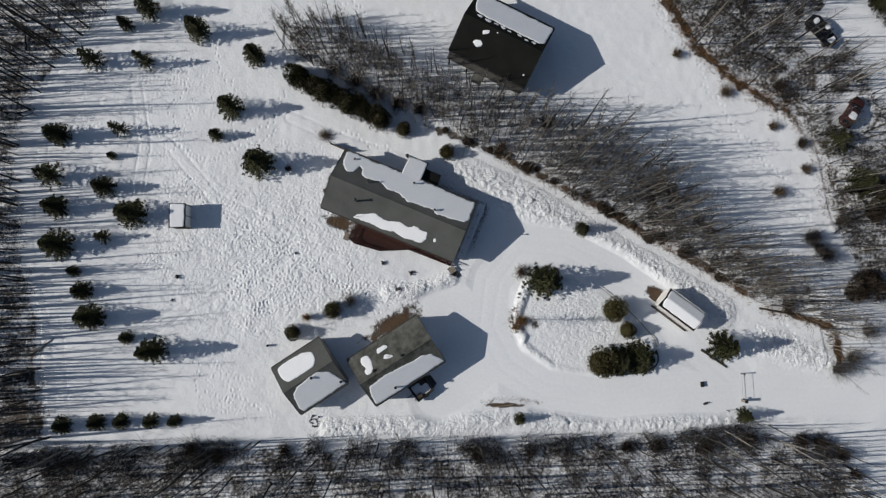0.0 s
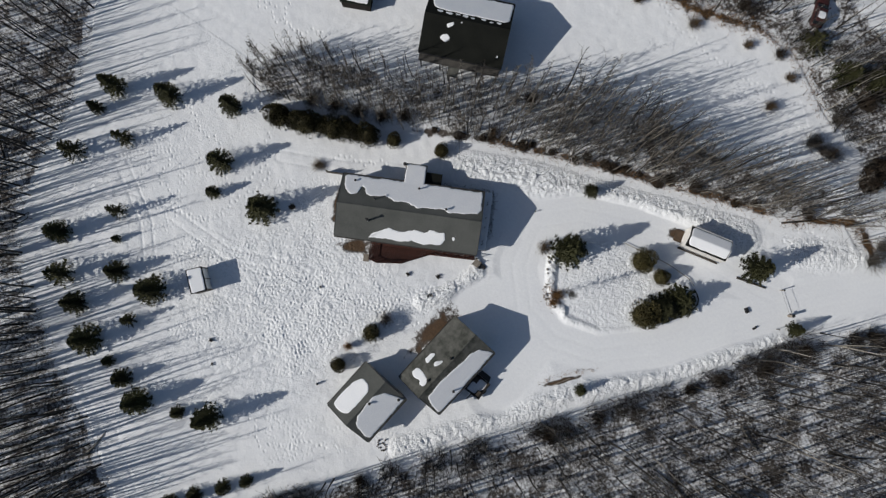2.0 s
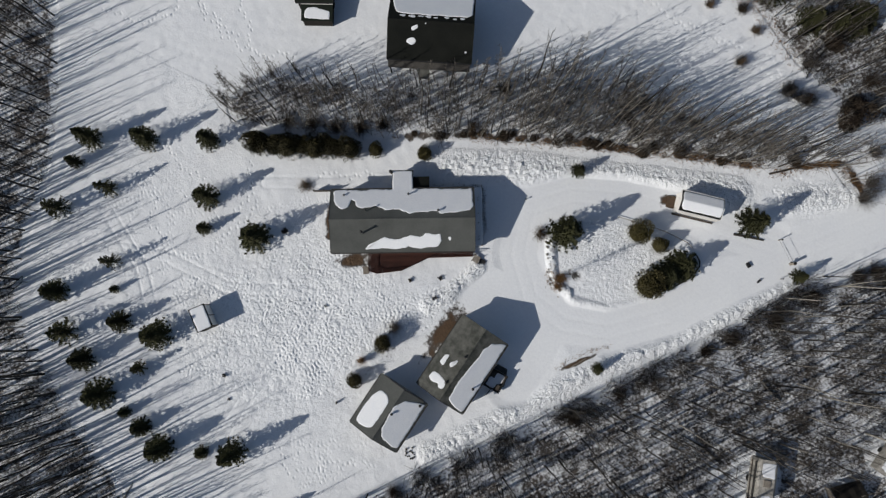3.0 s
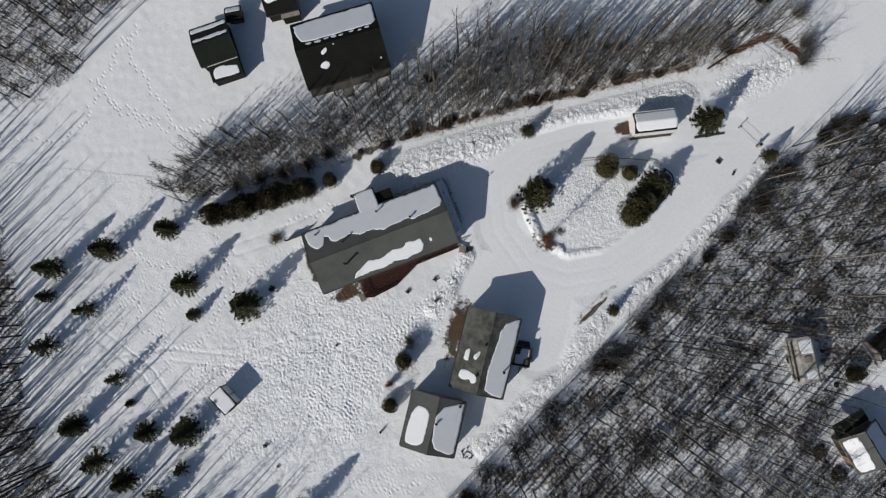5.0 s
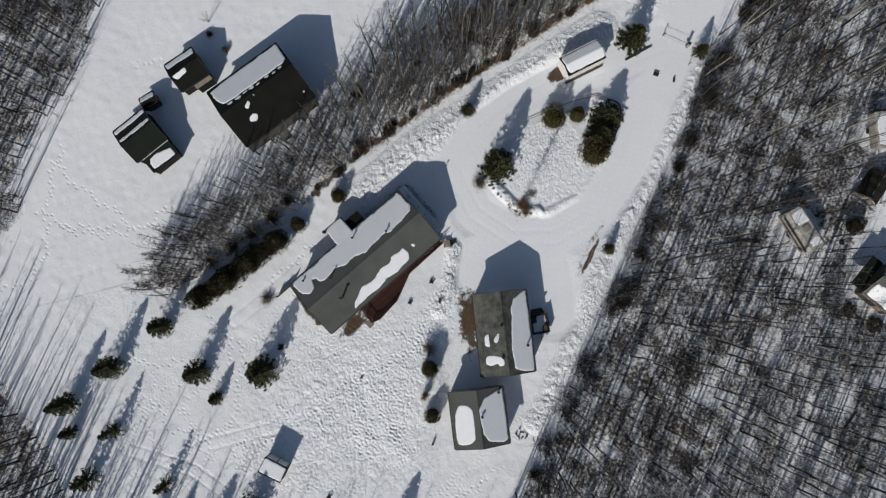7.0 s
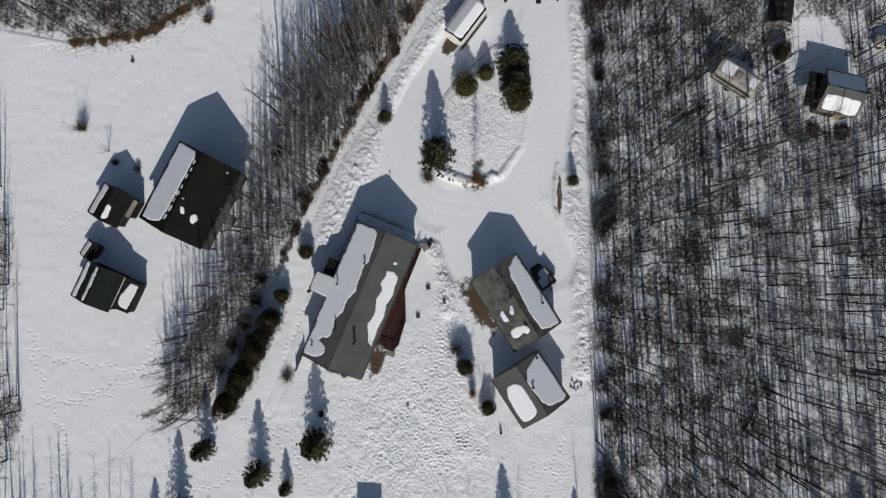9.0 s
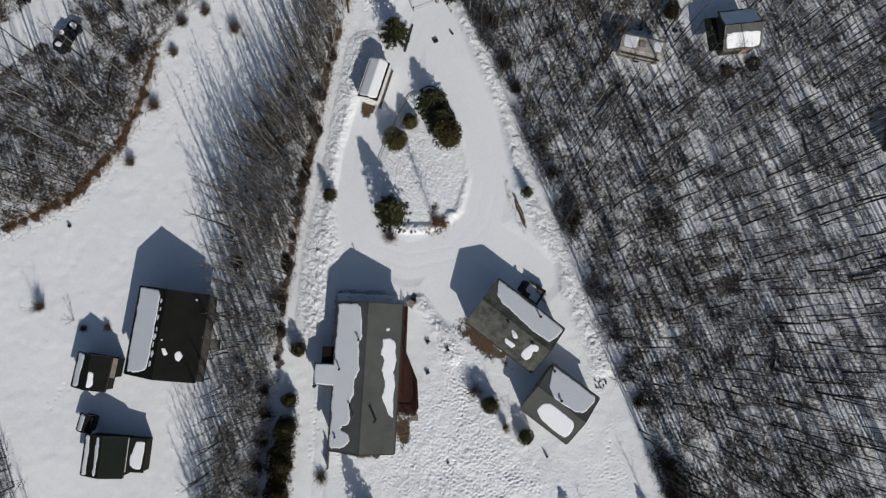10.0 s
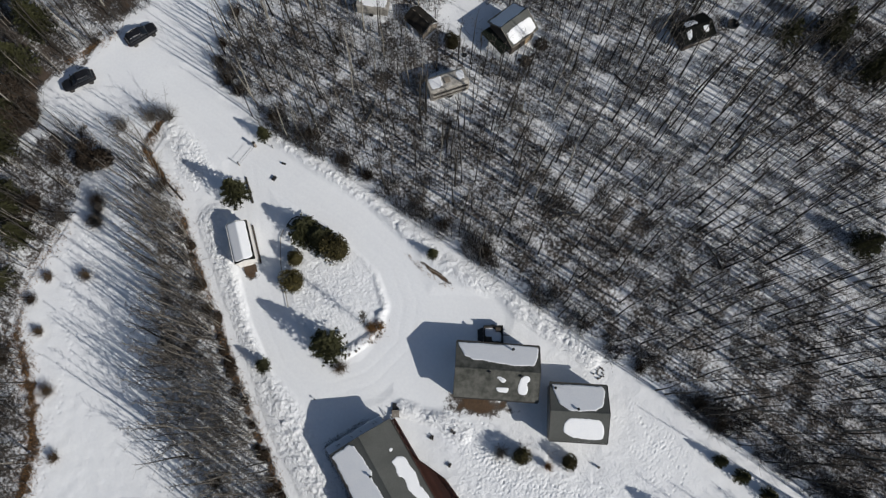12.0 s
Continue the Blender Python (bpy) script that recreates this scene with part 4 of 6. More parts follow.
def trimmed_shed():
    s = thing("garden_shed", CAMPER, "narrow garden shed with white trim and a snow-covered dark roof", "shed")
    gable_roof(s, 5.6, 2.7, 2.5, 3.05, BLACK_ROOF, thick=0.1, cap=False, dark=WHITE)
    l, w = gable_walls(s, 5.6, 2.7, 2.5, 3.05, WHITE, 0.12, 0.1)
    part("skirt_board", Shape().box(-2.85, -1.62, 0.0, 2.7, -1.42, 0.25), DARK_SIDING, s)
    part("side_shelf", Shape().box(-2.7, -1.62, 1.9, 2.6, -1.3, 1.97), WHITE, s)
    door(s, -l, 0, 1.2, 1.9, "w", WHITE)
    part("ramp", Shape().add([(-3.8, -0.8, 0.05), (-2.78, -0.8, 0.35), (-2.78, 0.8, 0.35), (-3.8, 0.8, 0.05), (-3.8, -0.8, -0.1), (-2.78, -0.8, -0.1), (-2.78, 0.8, -0.1), (-3.8, 0.8, -0.1)],
                             [(0, 1, 2, 3), (1, 0, 4, 5), (2, 1, 5, 6), (3, 2, 6, 7), (0, 3, 7, 4)]), BROWN_WOOD, s, "worn brown wooden ramp")


trimmed_shed()
for o, sd in (([(2.77, 1.32), (2.77, -0.06), (-2.6, -0.06), (-2.6, 1.1), (-2.45, 1.32)], 56), ([(2.77, 0.06), (2.75, -1.1), (-2.3, -1.15), (-2.6, -0.6), (-2.6, 0.06)], 66)):
    snow_patch(CAMPER, o, slope(2.7, 2.5, 3.05), "thick sheet of snow on the garden shed", 0.14, 0.02, sd)


def box_shed():
    """The little flat-roofed hut in the clearing."""
    m = at(-33.9, 10.3, 0.5, 0.0)
    s = thing("hut", m, "small flat-roofed hut under snow with pale posts", "shed")
    for y in (-1.5, 1.5):
        part("wall", Shape().box(-1.0, y - 0.04, -0.3, 0.9, y + 0.04, 2.3), DARK_SIDING, s)
    part("back_wall", Shape().box(-1.08, -1.46, -0.3, -1.0, 1.46, 2.3), DARK_SIDING, s)
    part("front_wall", Shape().box(0.82, -1.46, -0.3, 0.9, 1.46, 2.15), WHITE, s, "pale boarded front")
    for y in (-1.45, 0, 1.45):
        part("post", Shape().box(0.92, y - 0.05, -0.3, 1.0, y + 0.05, 2.3), GREY_WOOD, s)
    part("roof", Shape().box(-1.15, -1.6, 2.3, 1.0, 1.6, 2.4), BLACK_ROOF, s)
    return m


HUT = box_shed()
snow_patch(HUT, [(-1.0, -1.5), (0.88, -1.5), (0.88, 1.5), (-1.0, 1.5)], lambda x, y: 2.4, "square cushion of snow on the hut", 0.12, 0.03, 57)

# cabin and trailer in the south wood
CABIN = pose(21.8, -50.1, 0, 0, 0, 76.5)


def cabin():
    c = thing("cabin", CABIN, "woodland cabin with a grey metal roof half under snow", "cabin")
    gable_roof(c, 5.0, 5.4, 2.6, 4.3, SHINGLE, thick=0.1, dark=GREY_WOOD)
    l, w = gable_walls(c, 5.0, 5.4, 2.6, 4.3, DARK_SIDING)
    part("side_porch", Shape().box(2.6, -2.2, 2.0, 4.2, 2.4, 2.1), GREEN_ROOF, c)
    for y in (-2.1, 2.3):
        part("porch_post", Shape().box(4.05, y - 0.06, -0.2, 4.17, y + 0.06, 2.0), GREY_WOOD, c)
    door(c, -1.0, w, 1.0, 2.0, "n", TAN_WOOD)


cabin()
snow_patch(CABIN, [(2.2, 0.9), (2.2, 2.55), (-2.3, 2.6), (-2.3, 1.0), (-0.2, 0.85)], slope(5.4, 2.6, 4.3), "bright sheet of snow on the cabin roof", 0.14, 0.06, 58)
snow_patch(CABIN, [(2.4, -0.25), (2.4, -2.6), (-2.4, -2.6), (-2.4, -0.25)], slope(5.4, 2.6, 4.3), "thin frosty snow on the cabin's shaded slope", 0.05, 0.08, 61)
for px, py, pr, ph in ((17.6, -47.8, 0.9, 1.2), (17.3, -51.5, 1.0, 1.4)):
    sh = Shape()
    rs = random.Random(int(px * 10))
    for k in range(60):
        a, q = rs.uniform(0, 6.28), pr * math.sqrt(rs.random())
        z = ph * (1 - q / pr) * rs.random()
        x, y, t = q * math.cos(a), q * math.sin(a), rs.uniform(0, 6.28)
        sh.tube([(x - 0.3 * math.cos(t), y - 0.3 * math.sin(t), z), (x + 0.3 * math.cos(t), y + 0.3 * math.sin(t), z + 0.08)], [0.09, 0.09], 5)
    single("firewood_heap", sh, DARK_SIDING, at(px, py), "dark heap of split firewood by the cabin", "firewood", "firewood heaps")


def trailer():
    m = pose(24.0, -37.1, 0, 0, 0, 57) @ Matrix.Scale(1.18, 4)
    t = thing("camper_trailer", m, "old pale camper trailer with a roof hatch under thin snow", "trailer")

    def ring(x, s):
        return [(x, -1.15 * s, 0.5), (x, 1.15 * s, 0.5), (x, 1.2 * s, 1.6), (x, 1.05 * s, 2.25), (x, 0.8 * s, 2.4), (x, -0.8 * s, 2.4), (x, -1.05 * s, 2.25), (x, -1.2 * s, 1.6)]

    part("body", Shape().loft([ring(-2.5, 0.85), ring(-2.3, 1), ring(2.2, 1), ring(2.5, 0.85)]), DIRTY_CREAM, t, smooth=False)
    part("hatch", Shape().box(-0.3, -0.35, 2.4, 0.4, 0.35, 2.52), GREY_WOOD, t)
    part("stripe", Shape().box(-2.2, 1.2, 1.0, 2.2, 1.23, 1.25), DARK_SIDING, t)
    for a, b in (((-0.6, 1.3, 0.2), (-0.6, 2.3, 0.25)), ((-0.6, 2.3, 0.25), (1.2, 2.3, 0.25)), ((1.2, 2.3, 0.25), (1.2, 1.3, 0.2))):
        part("step_rail", Shape().tube([a, b], [0.035, 0.035], 5), BLACK, t)
    part("awning_roll", Shape().tube([(-2.2, 1.3, 2.1), (2.2, 1.3, 2.1)], [0.09, 0.09], 6), TRIM, t)
    part("hitch", Shape().tube([(-2.5, 0, 0.5), (-3.6, 0, 0.45)], [0.07, 0.05], 6), METAL, t)
    for y in (-1.05, 1.05):
        part("wheel", Shape().tube([(0, y - 0.1, 0.33), (0, y + 0.1, 0.33)], [0.36, 0.36], 12), RUBBER, t)
    snow_patch(m, [(-2.1, -0.75), (-1.3, -0.6), (-1.2, 0.5), (-2.1, 0.6)], lambda x, y: 2.4, "thin snow on the trailer roof", 0.06, 0.1, 59)
    snow_patch(m, [(0.6, -0.75), (2.1, -0.75), (2.1, 0.7), (0.6, 0.5)], lambda x, y: 2.4, "thin snow on the trailer roof", 0.06, 0.1, 60)


trailer()


def tarp_shelter():
    """A pole frame under a dark sheet, with a pale end cloth."""
    t = thing("tarp_shelter", at(33.6, -43.4, -8), "sagging dark tarp shelter with a pale tan end cloth", "shelter")
    for s in (1, -1):
        rows = []
        for k in range(7):
            x = -2.0 + 4.0 * k / 6
            sag = 0.12 * (k % 2)
            rows.append([(x, 0, 2.25 - 0.5 * sag), (x, s * 0.8, 1.72 - sag), (x, s * 1.6, 1.1), (x, s * 1.65, 1.06), (x, s * 0.8, 1.68 - sag), (x, 0, 2.21 - 0.5 * sag)])
        part("tarp", Shape().loft(rows), DARK_WALL, t)
    for x in (-1.95, 1.95):
        for y in (-1.5, 1.5):
            part("pole", Shape().tube([(x, y, -0.2), (x, y, 1.14)], [0.05, 0.045], 6), GREY_WOOD, t)
    part("ridge_pole", Shape().tube([(-2.5, 0, 2.16), (2.5, 0, 2.16)], [0.05, 0.05], 6), GREY_WOOD, t)
    part("end_cloth", Shape().loft([[(x, -1.45, 0.0), (x, 1.45, 0.0), (x, 1.5, 1.05), (x, 0, 2.1), (x, -1.5, 1.05)] for x in (-2.08, -2.04)]), GREY_WOOD, t, "pale tan end cloth")


tarp_shelter()


def box_trailer():
    m = at(40.6, -41.0, 30, 0.0)
    t = thing("box_trailer", m, "grey box trailer under patchy snow among bare trees", "trailer")

    def ring(x, k):
        return [(x, -1.05 * k, 0.5), (x, 1.05 * k, 0.5), (x, 1.05 * k, 2.1), (x, 0.95 * k, 2.2), (x, -0.95 * k, 2.2), (x, -1.05 * k, 2.1)]

    part("body", Shape().loft([ring(-2.3, 0.96), ring(-2.2, 1), ring(2.2, 1), ring(2.3, 0.96)]), DIRTY_CREAM, t)
    part("rear_door", Shape().box(2.31, -0.85, 0.6, 2.35, 0.85, 2.0), DARK_SIDING, t)
    part("hitch", Shape().tube([(-2.3, 0, 0.5), (-3.3, 0, 0.45)], [0.07, 0.05], 6), METAL, t)
    for y in (-1.0, 1.0):
        part("wheel", Shape().tube([(0.2, y - 0.1, 0.33), (0.2, y + 0.1, 0.33)], [0.35, 0.35], 12), RUBBER, t)
    snow_patch(m, [(-2.1, -0.85), (1.9, -0.85), (2.1, 0.2), (1.2, 0.85), (-2.0, 0.85)], lambda x, y: 2.2, "ragged snow on the box trailer", 0.1, 0.1, 92)


box_trailer()


def tyre(x, y, turn, label):
    ring = [(0.25 + 0.1 * math.cos(a), 0.1 * math.sin(a)) for a in (k * 0.785 for k in range(8))]
    loops = [[(r * math.cos(b), r * math.sin(b), 0.1 + h) for r, h in ring] for b in (k * 0.4488 for k in range(15))]
    single("tyre", Shape().loft(loops, caps=False), RUBBER, at(x, y, turn, 0.0), label, "tyre", smooth=True)


tyre(25.3, -43.2, 0, "worn black tyre lying in trodden snow")
tub = thing("wash_tub", at(-3.7, -71.7, 0, 0.05), "black round tub standing in the woodland snow", "tub")
part("shell", Shape().loft([[(r * math.cos(k * 0.524), r * math.sin(k * 0.524), h) for k in range(12)] for r, h in ((0.55, 0.0), (0.8, 0.35), (0.85, 0.7), (0.78, 0.7), (0.7, 0.3))]), BLACK, tub)
part("leg", Shape().tube([(0.0, 0.0, -0.2), (0, 0, 0.05)], [0.3, 0.3], 8), BLACK, tub)


# ---- cars ----
def car(m, paint, label, L=4.75, W=1.88, patches=()):
    c = thing("car", m, label, "car", "parked cars")

    def ring(x, w, z0, z1):
        """A rounded cross-section: nearly flat sides, soft shoulders."""
        c, hz, out = (z0 + z1) / 2, (z1 - z0) / 2, []
        for k in range(16):
            a = 6.2832 * (k + 0.5) / 16
            ca, sa = math.cos(a), math.sin(a)
            out.append((x, w * math.copysign(abs(ca) ** 0.5, ca), c + hz * math.copysign(abs(sa) ** 0.6, sa)))
        return out

    h, w = L / 2, W / 2
    part("body", Shape().loft([ring(-h, w * 0.70, 0.45, 0.88), ring(-h + 0.08, w * 0.84, 0.36, 0.98), ring(-h + 0.28, w * 0.95, 0.3, 1.04), ring(-h * 0.5, w, 0.27, 1.07), ring(h * 0.35, w, 0.27, 1.05), ring(h - 0.75, w * 0.97, 0.28, 1.0), ring(h - 0.32, w * 0.88, 0.32, 0.9), ring(h - 0.1, w * 0.74, 0.38, 0.8), ring(h, w * 0.55, 0.45, 0.7)]), paint, c, smooth=True)
    part("cabin_glass", Shape().loft([ring(-h + 0.18, w * 0.76, 0.95, 1.12), ring(-h + 0.5, w * 0.82, 0.95, 1.5), ring(-h + 0.8, w * 0.83, 0.95, 1.6), ring(h * 0.0, w * 0.83, 0.95, 1.6), ring(h * 0.25, w * 0.83, 0.95, 1.36), ring(h * 0.45, w * 0.80, 0.95, 1.08)]), GLASS, c, smooth=True)
    part("roof", Shape().loft([ring(-h + 0.42, w * 0.62, 1.48, 1.58), ring(-h + 0.65, w * 0.76, 1.5, 1.68), ring(-h * 0.4, w * 0.78, 1.5, 1.71), ring(-0.1, w * 0.76, 1.5, 1.68), ring(0.15, w * 0.66, 1.48, 1.58)]), paint, c, smooth=True)
    for x in (-h + 0.6, -0.6, 0.12):
        for s in (-1, 1):
            part("pillar", Shape().tube([(x + (0.28 if x > 0 else 0), s * w * 0.86, 1.02), (x, s * w * 0.8, 1.58)], [0.05, 0.05], 4), paint, c)
    for s in (-1, 1):
        part("roof_rail", Shape().tube([(-h + 0.75, s * w * 0.66, 1.76), (-0.15, s * w * 0.66, 1.76)], [0.025, 0.025], 4), METAL, c)
        part("mirror", Shape().box(h * 0.28, s * (w + 0.11) - 0.1, 1.0, h * 0.28 + 0.12, s * (w + 0.11) + 0.1, 1.16), paint, c)
        part("headlight", Shape().box(h - 0.2, s * w * 0.62 - 0.16, 0.66, h - 0.02, s * w * 0.62 + 0.16, 0.78), METAL, c)
        part("tail_light", Shape().box(-h - 0.02, s * w * 0.72 - 0.1, 0.7, -h + 0.08, s * w * 0.72 + 0.1, 0.92), CAR_RED, c)
        for x in (-h + 0.9, h - 0.95):
            t = part("wheel", Shape().tube([(x, s * (w - 0.24), 0.34), (x, s * (w + 0.01), 0.34)], [0.35, 0.35], 14), RUBBER, c)
            part("rim", Shape().tube([(x, s * (w + 0.011), 0.34), (x, s * (w + 0.03), 0.34)], [0.22, 0.2], 10), TRIM, t)
    for k, (o, z) in enumerate(patches):
        snow_patch(m, o, lambda x, y, z=z: z, "snow left on the parked car", 0.06, 0.06, 70 + k)


car(at(51.95, 36.0, -47, 0.0), CAR_BLACK, "black car with snow on its roof and bonnet among trees", 5.0, 1.95, (([(1.2, -0.55), (2.1, -0.5), (2.1, 0.5), (1.5, 0.6), (1.5, 0.0)], 1.03), ([(-0.3, 0.1), (0.3, 0.0), (0.3, 0.65), (-0.3, 0.6)], 1.7), ([(-1.9, -0.6), (-1.3, -0.6), (-1.3, 0.3), (-1.9, 0.3)], 1.7)))
car(at(64.7, -16.8, 254, 0.0), CAR_BLACK, "black estate car with roof rails parked on the snowy roadside", 4.8)
car(at(66.5, -5.9, 65, 0.0), CAR_BLACK, "black car with roof rails nosed into the roadside snow", 4.7)
car(at(29.0, -57.9, 75, 0.0), DIRTY_CREAM, "old pale car under snow among bare trees", 4.5, 1.8, (([(-1.6, -0.55), (0.0, -0.55), (0.0, 0.55), (-1.6, 0.55)], 1.7),))
car(at(55.7, 24.9, 56, 0.0), CAR_RED, "dull red car half hidden under branches", 4.5, 1.8, (([(-1.4, -0.5), (-0.4, -0.5), (-0.4, 0.5), (-1.4, 0.5)], 1.7),))
SHELTER = pose(0.4, -66.3, 0, 0, 0, 60)
shelter = small_shed(SHELTER, 5.2, 3.8, 1.9, 2.7, "tumbledown black-roofed shelter in the wood with snow patches", BLACK_ROOF, DARK_SIDING)
part("panel", Shape().box(-1.9, 1.72, 0.6, 0.6, 1.8, 1.5), DIRTY_CREAM, shelter, "pale sheet leaning on the wall")
for o, sd in (([(-1.9, 0.4), (-1.0, 0.3), (-0.9, 1.2), (-1.6, 1.4)], 71), ([(0.9, 0.2), (1.9, 0.3), (1.8, 1.5), (1.2, 1.3)], 72), ([(-0.6, -0.4), (1.6, -0.4), (1.2, -1.4), (-0.4, -1.2)], 73)):
    snow_patch(SHELTER, o, slope(3.8, 1.9, 2.7), "ragged snow patch on the shelter roof", 0.09, 0.06, sd)


# ---- evergreen trees ----
def conifer_mesh(name, seed, layers, per, sprays, thin, mat):
    """Crown one metre high and one metre in radius: whorls of boughs carrying flat sprays of needles."""
    rnd = random.Random(seed)
    sh = Shape()
    for k in range(layers):
        t = (k + 0.3) / layers
        R = min(1.0, 1.12 * (1 - t) ** 0.62) * rnd.uniform(0.85, 1.0)
        for b in range(max(4, int(per * (1 - 0.5 * t)))):
            if rnd.random() < thin:
                continue
            a = 6.2832 * (b + rnd.uniform(-0.3, 0.3)) / max(4, int(per * (1 - 0.5 * t))) + k * 0.9
            r = R * rnd.uniform(0.72, 1.12)
            for s in range(sprays):
                q = (s + 0.6) / sprays
                x, y, z = r * q * math.cos(a), r * q * math.sin(a), 0.06 + 0.94 * t + 0.02 * q - 0.05 * q * q
                for side in (-1.2, -0.6, 0.0, 0.6, 1.2):
                    c = a + side + rnd.uniform(-0.35, 0.35)
                    ln, wd = 0.17 * rnd.uniform(0.7, 1.3) * (0.6 + 0.4 * (1 - t)), 0.036 * rnd.uniform(0.7, 1.4)
                    up = rnd.uniform(-0.03, 0.06)
                    px, py = -math.sin(c) * wd, math.cos(c) * wd
                    tip = (x + ln * math.cos(c), y + ln * math.sin(c), z + up)
                    sh.add([(x - px, y - py, z), (x + px, y + py, z + 0.012), tip], [(0, 1, 2)])
    for k in range(10):
        c = k * 2.4
        sh.add([(0.05 * math.cos(c), 0.05 * math.sin(c), 0.9), (0.05 * math.cos(c + 2), 0.05 * math.sin(c + 2), 0.9), (0.1 * math.cos(c + 1), 0.1 * math.sin(c + 1), 1.02)], [(0, 1, 2)])
    return sh.mesh(name, mat)


def trunk_mesh(name, mat, r=0.05):
    return Shape().tube([(0, 0, -0.05), (0.01, 0, 0.3), (0, 0.01, 0.7), (0, 0, 0.98)], [r, r * 0.75, r * 0.4, r * 0.08], 7).mesh(name, mat)


def shrub_mesh(name, seed, mat):
    """A dense crown: pointed leafy tufts in clumps over an uneven dome."""
    rnd = random.Random(seed)
    sh = Shape()
    bulges = [(rnd.uniform(0, 6.2832), rnd.uniform(0.0, 1.4), rnd.uniform(0.08, 0.24)) for _ in range(9)]

    def girth(a, el):
        r = 0.84
        for b, e, g in bulges:
            r += g * math.exp(-((math.cos(a - b) * math.cos(el) * math.cos(e) + math.sin(el) * math.sin(e) - 1) / 0.10) ** 2)
        return r

    for k in range(2200):
        a, c = rnd.uniform(0, 6.2832), math.sqrt(rnd.random())
        el = math.acos(min(1, c)) if rnd.random() < 0.75 else rnd.uniform(0, 1.2)
        r = rnd.uniform(0.80, 1.06) * girth(a, el)
        p = Vector((r * math.cos(el) * math.cos(a), r * math.cos(el) * math.sin(a), 0.10 + 0.84 * r * math.sin(el)))
        n = Vector((p.x, p.y, p.z - 0.2)).normalized()
        u = n.cross(Vector((rnd.uniform(-1, 1), rnd.uniform(-1, 1), rnd.uniform(-1, 1)))).normalized()
        v = n.cross(u)
        s = rnd.uniform(0.04, 0.085)
        sh.add([p - u * s * 0.55, p + u * s * 0.55, p + v * s * 0.7 + n * s * rnd.uniform(0.5, 1.9)], [(0, 1, 2)])
    core = []
    for i in range(5):
        e = i / 4 * 1.5
        core.append([(0.70 * math.cos(e) * math.cos(k * 0.524), 0.70 * math.cos(e) * math.sin(k * 0.524), 0.1 + 0.66 * math.sin(e)) for k in range(12)])
    sh.loft(core)
    return sh.mesh(name, mat)


PINE_CROWNS = [conifer_mesh("crown", 11 + k, 14, 12, 6, 0.12, NEEDLE) for k in range(4)]
OPEN_CROWNS = [conifer_mesh("crown", 31 + k, 11, 9, 6, 0.2, NEEDLE) for k in range(2)]
SHRUB_CROWNS = [shrub_mesh("crown", 3 + k, OLIVE) for k in range(3)]
HEDGE_CROWNS = [shrub_mesh("crown", 23 + k, HEDGE) for k in range(3)]
STEM = trunk_mesh("trunk", BARK, 0.045)


def evergreen(x, y, r, h, crowns, label, name="pine_tree", category="tree", group=""):
    k = int(abs(x * 7 + y * 13)) % len(crowns)
    t = thing(name, at(x, y, (x * 37 + y * 91) % 360, 0.1), label, category, group)
    tr = part("trunk", STEM, BARK, t)
    tr.scale = (h * 0.5, h * 0.5, h)
    cr = part("crown", crowns[k], NEEDLE, t)
    cr.scale = (r * 1.08, r * 1.08, h)
    return t


PINES = [(-39.0, 38.2, 1.54, 6.2), (-42.2, 36.3, 0.96, 3.6), (-32.3, 35.3, 1.61, 6), (-24.8, 32.0, 1.47, 5), (-27.8, 24.9, 1.69, 5.6), (-29.8, 21.3, 0.96, 3.2), (-50.6, 21.2, 1.62, 4.6), (-23.9, 17.4, 2.12, 6.4), (-43.6, 18.5, 0.6, 2), (-44.3, 14.2, 1.48, 4.2), (-50.4, 11.5, 1.62, 4.6), (-40.3, 10.6, 1.98, 6.0), (-50.0, 6.5, 2.06, 5.2), (-48.1, 3.1, 0.82, 2.4), (-46.8, 0.5, 1.33, 3.4), (-45.3, -2.9, 1.84, 5.2), (-40.8, -5.6, 0.97, 2.6), (-36.9, -7.2, 1.83, 6.4)]
for x, y, r, h in PINES:
    evergreen(x, y, r, h, PINE_CROWNS, "bushy dark green pine standing in snow" if h > 3.3 else "small dense pine sapling in the snowy clearing", group="planted pines in the clearing")
for x, y, r, h in [(-46.4, 31.3, 1.62, 5), (-39.4, 31.2, 1.25, 5.0), (-42.4, 21.9, 1.11, 4.6), (-51.2, 15.7, 1.91, 5.2), (-44.1, 7.6, 1.04, 3.6)]:
    evergreen(x, y, r, h, OPEN_CROWNS, "thin open-crowned pine with gaps between boughs", group="planted pines in the clearing")
for x, y, r, h in [(-48.7, -16.9, 1.26, 2.8), (-44.3, -16.5, 1.19, 2.8), (-41.0, -16.4, 1.11, 2.8), (-37.2, -16.3, 1.04, 3), (-34.1, -16.3, 0.89, 3)]:
    evergreen(x, y, r, h, PINE_CROWNS, "young dark evergreen in a row along the wood", group="row of young evergreens")
for x, y, r, h in [(13.8, 2.1, 2.41, 6.8), (37.0, -6.4, 2.05, 6.2), (39.9, -15.4, 1.04, 3.4), (10.6, -15.9, 0.82, 2.6), (18.9, 8.9, 1.04, 2.8)]:
    evergreen(x, y, r, h, PINE_CROWNS, "tall bushy pine beside the snowy drive" if h > 5 else "small pine beside the snowy drive", group="pines by the drive")
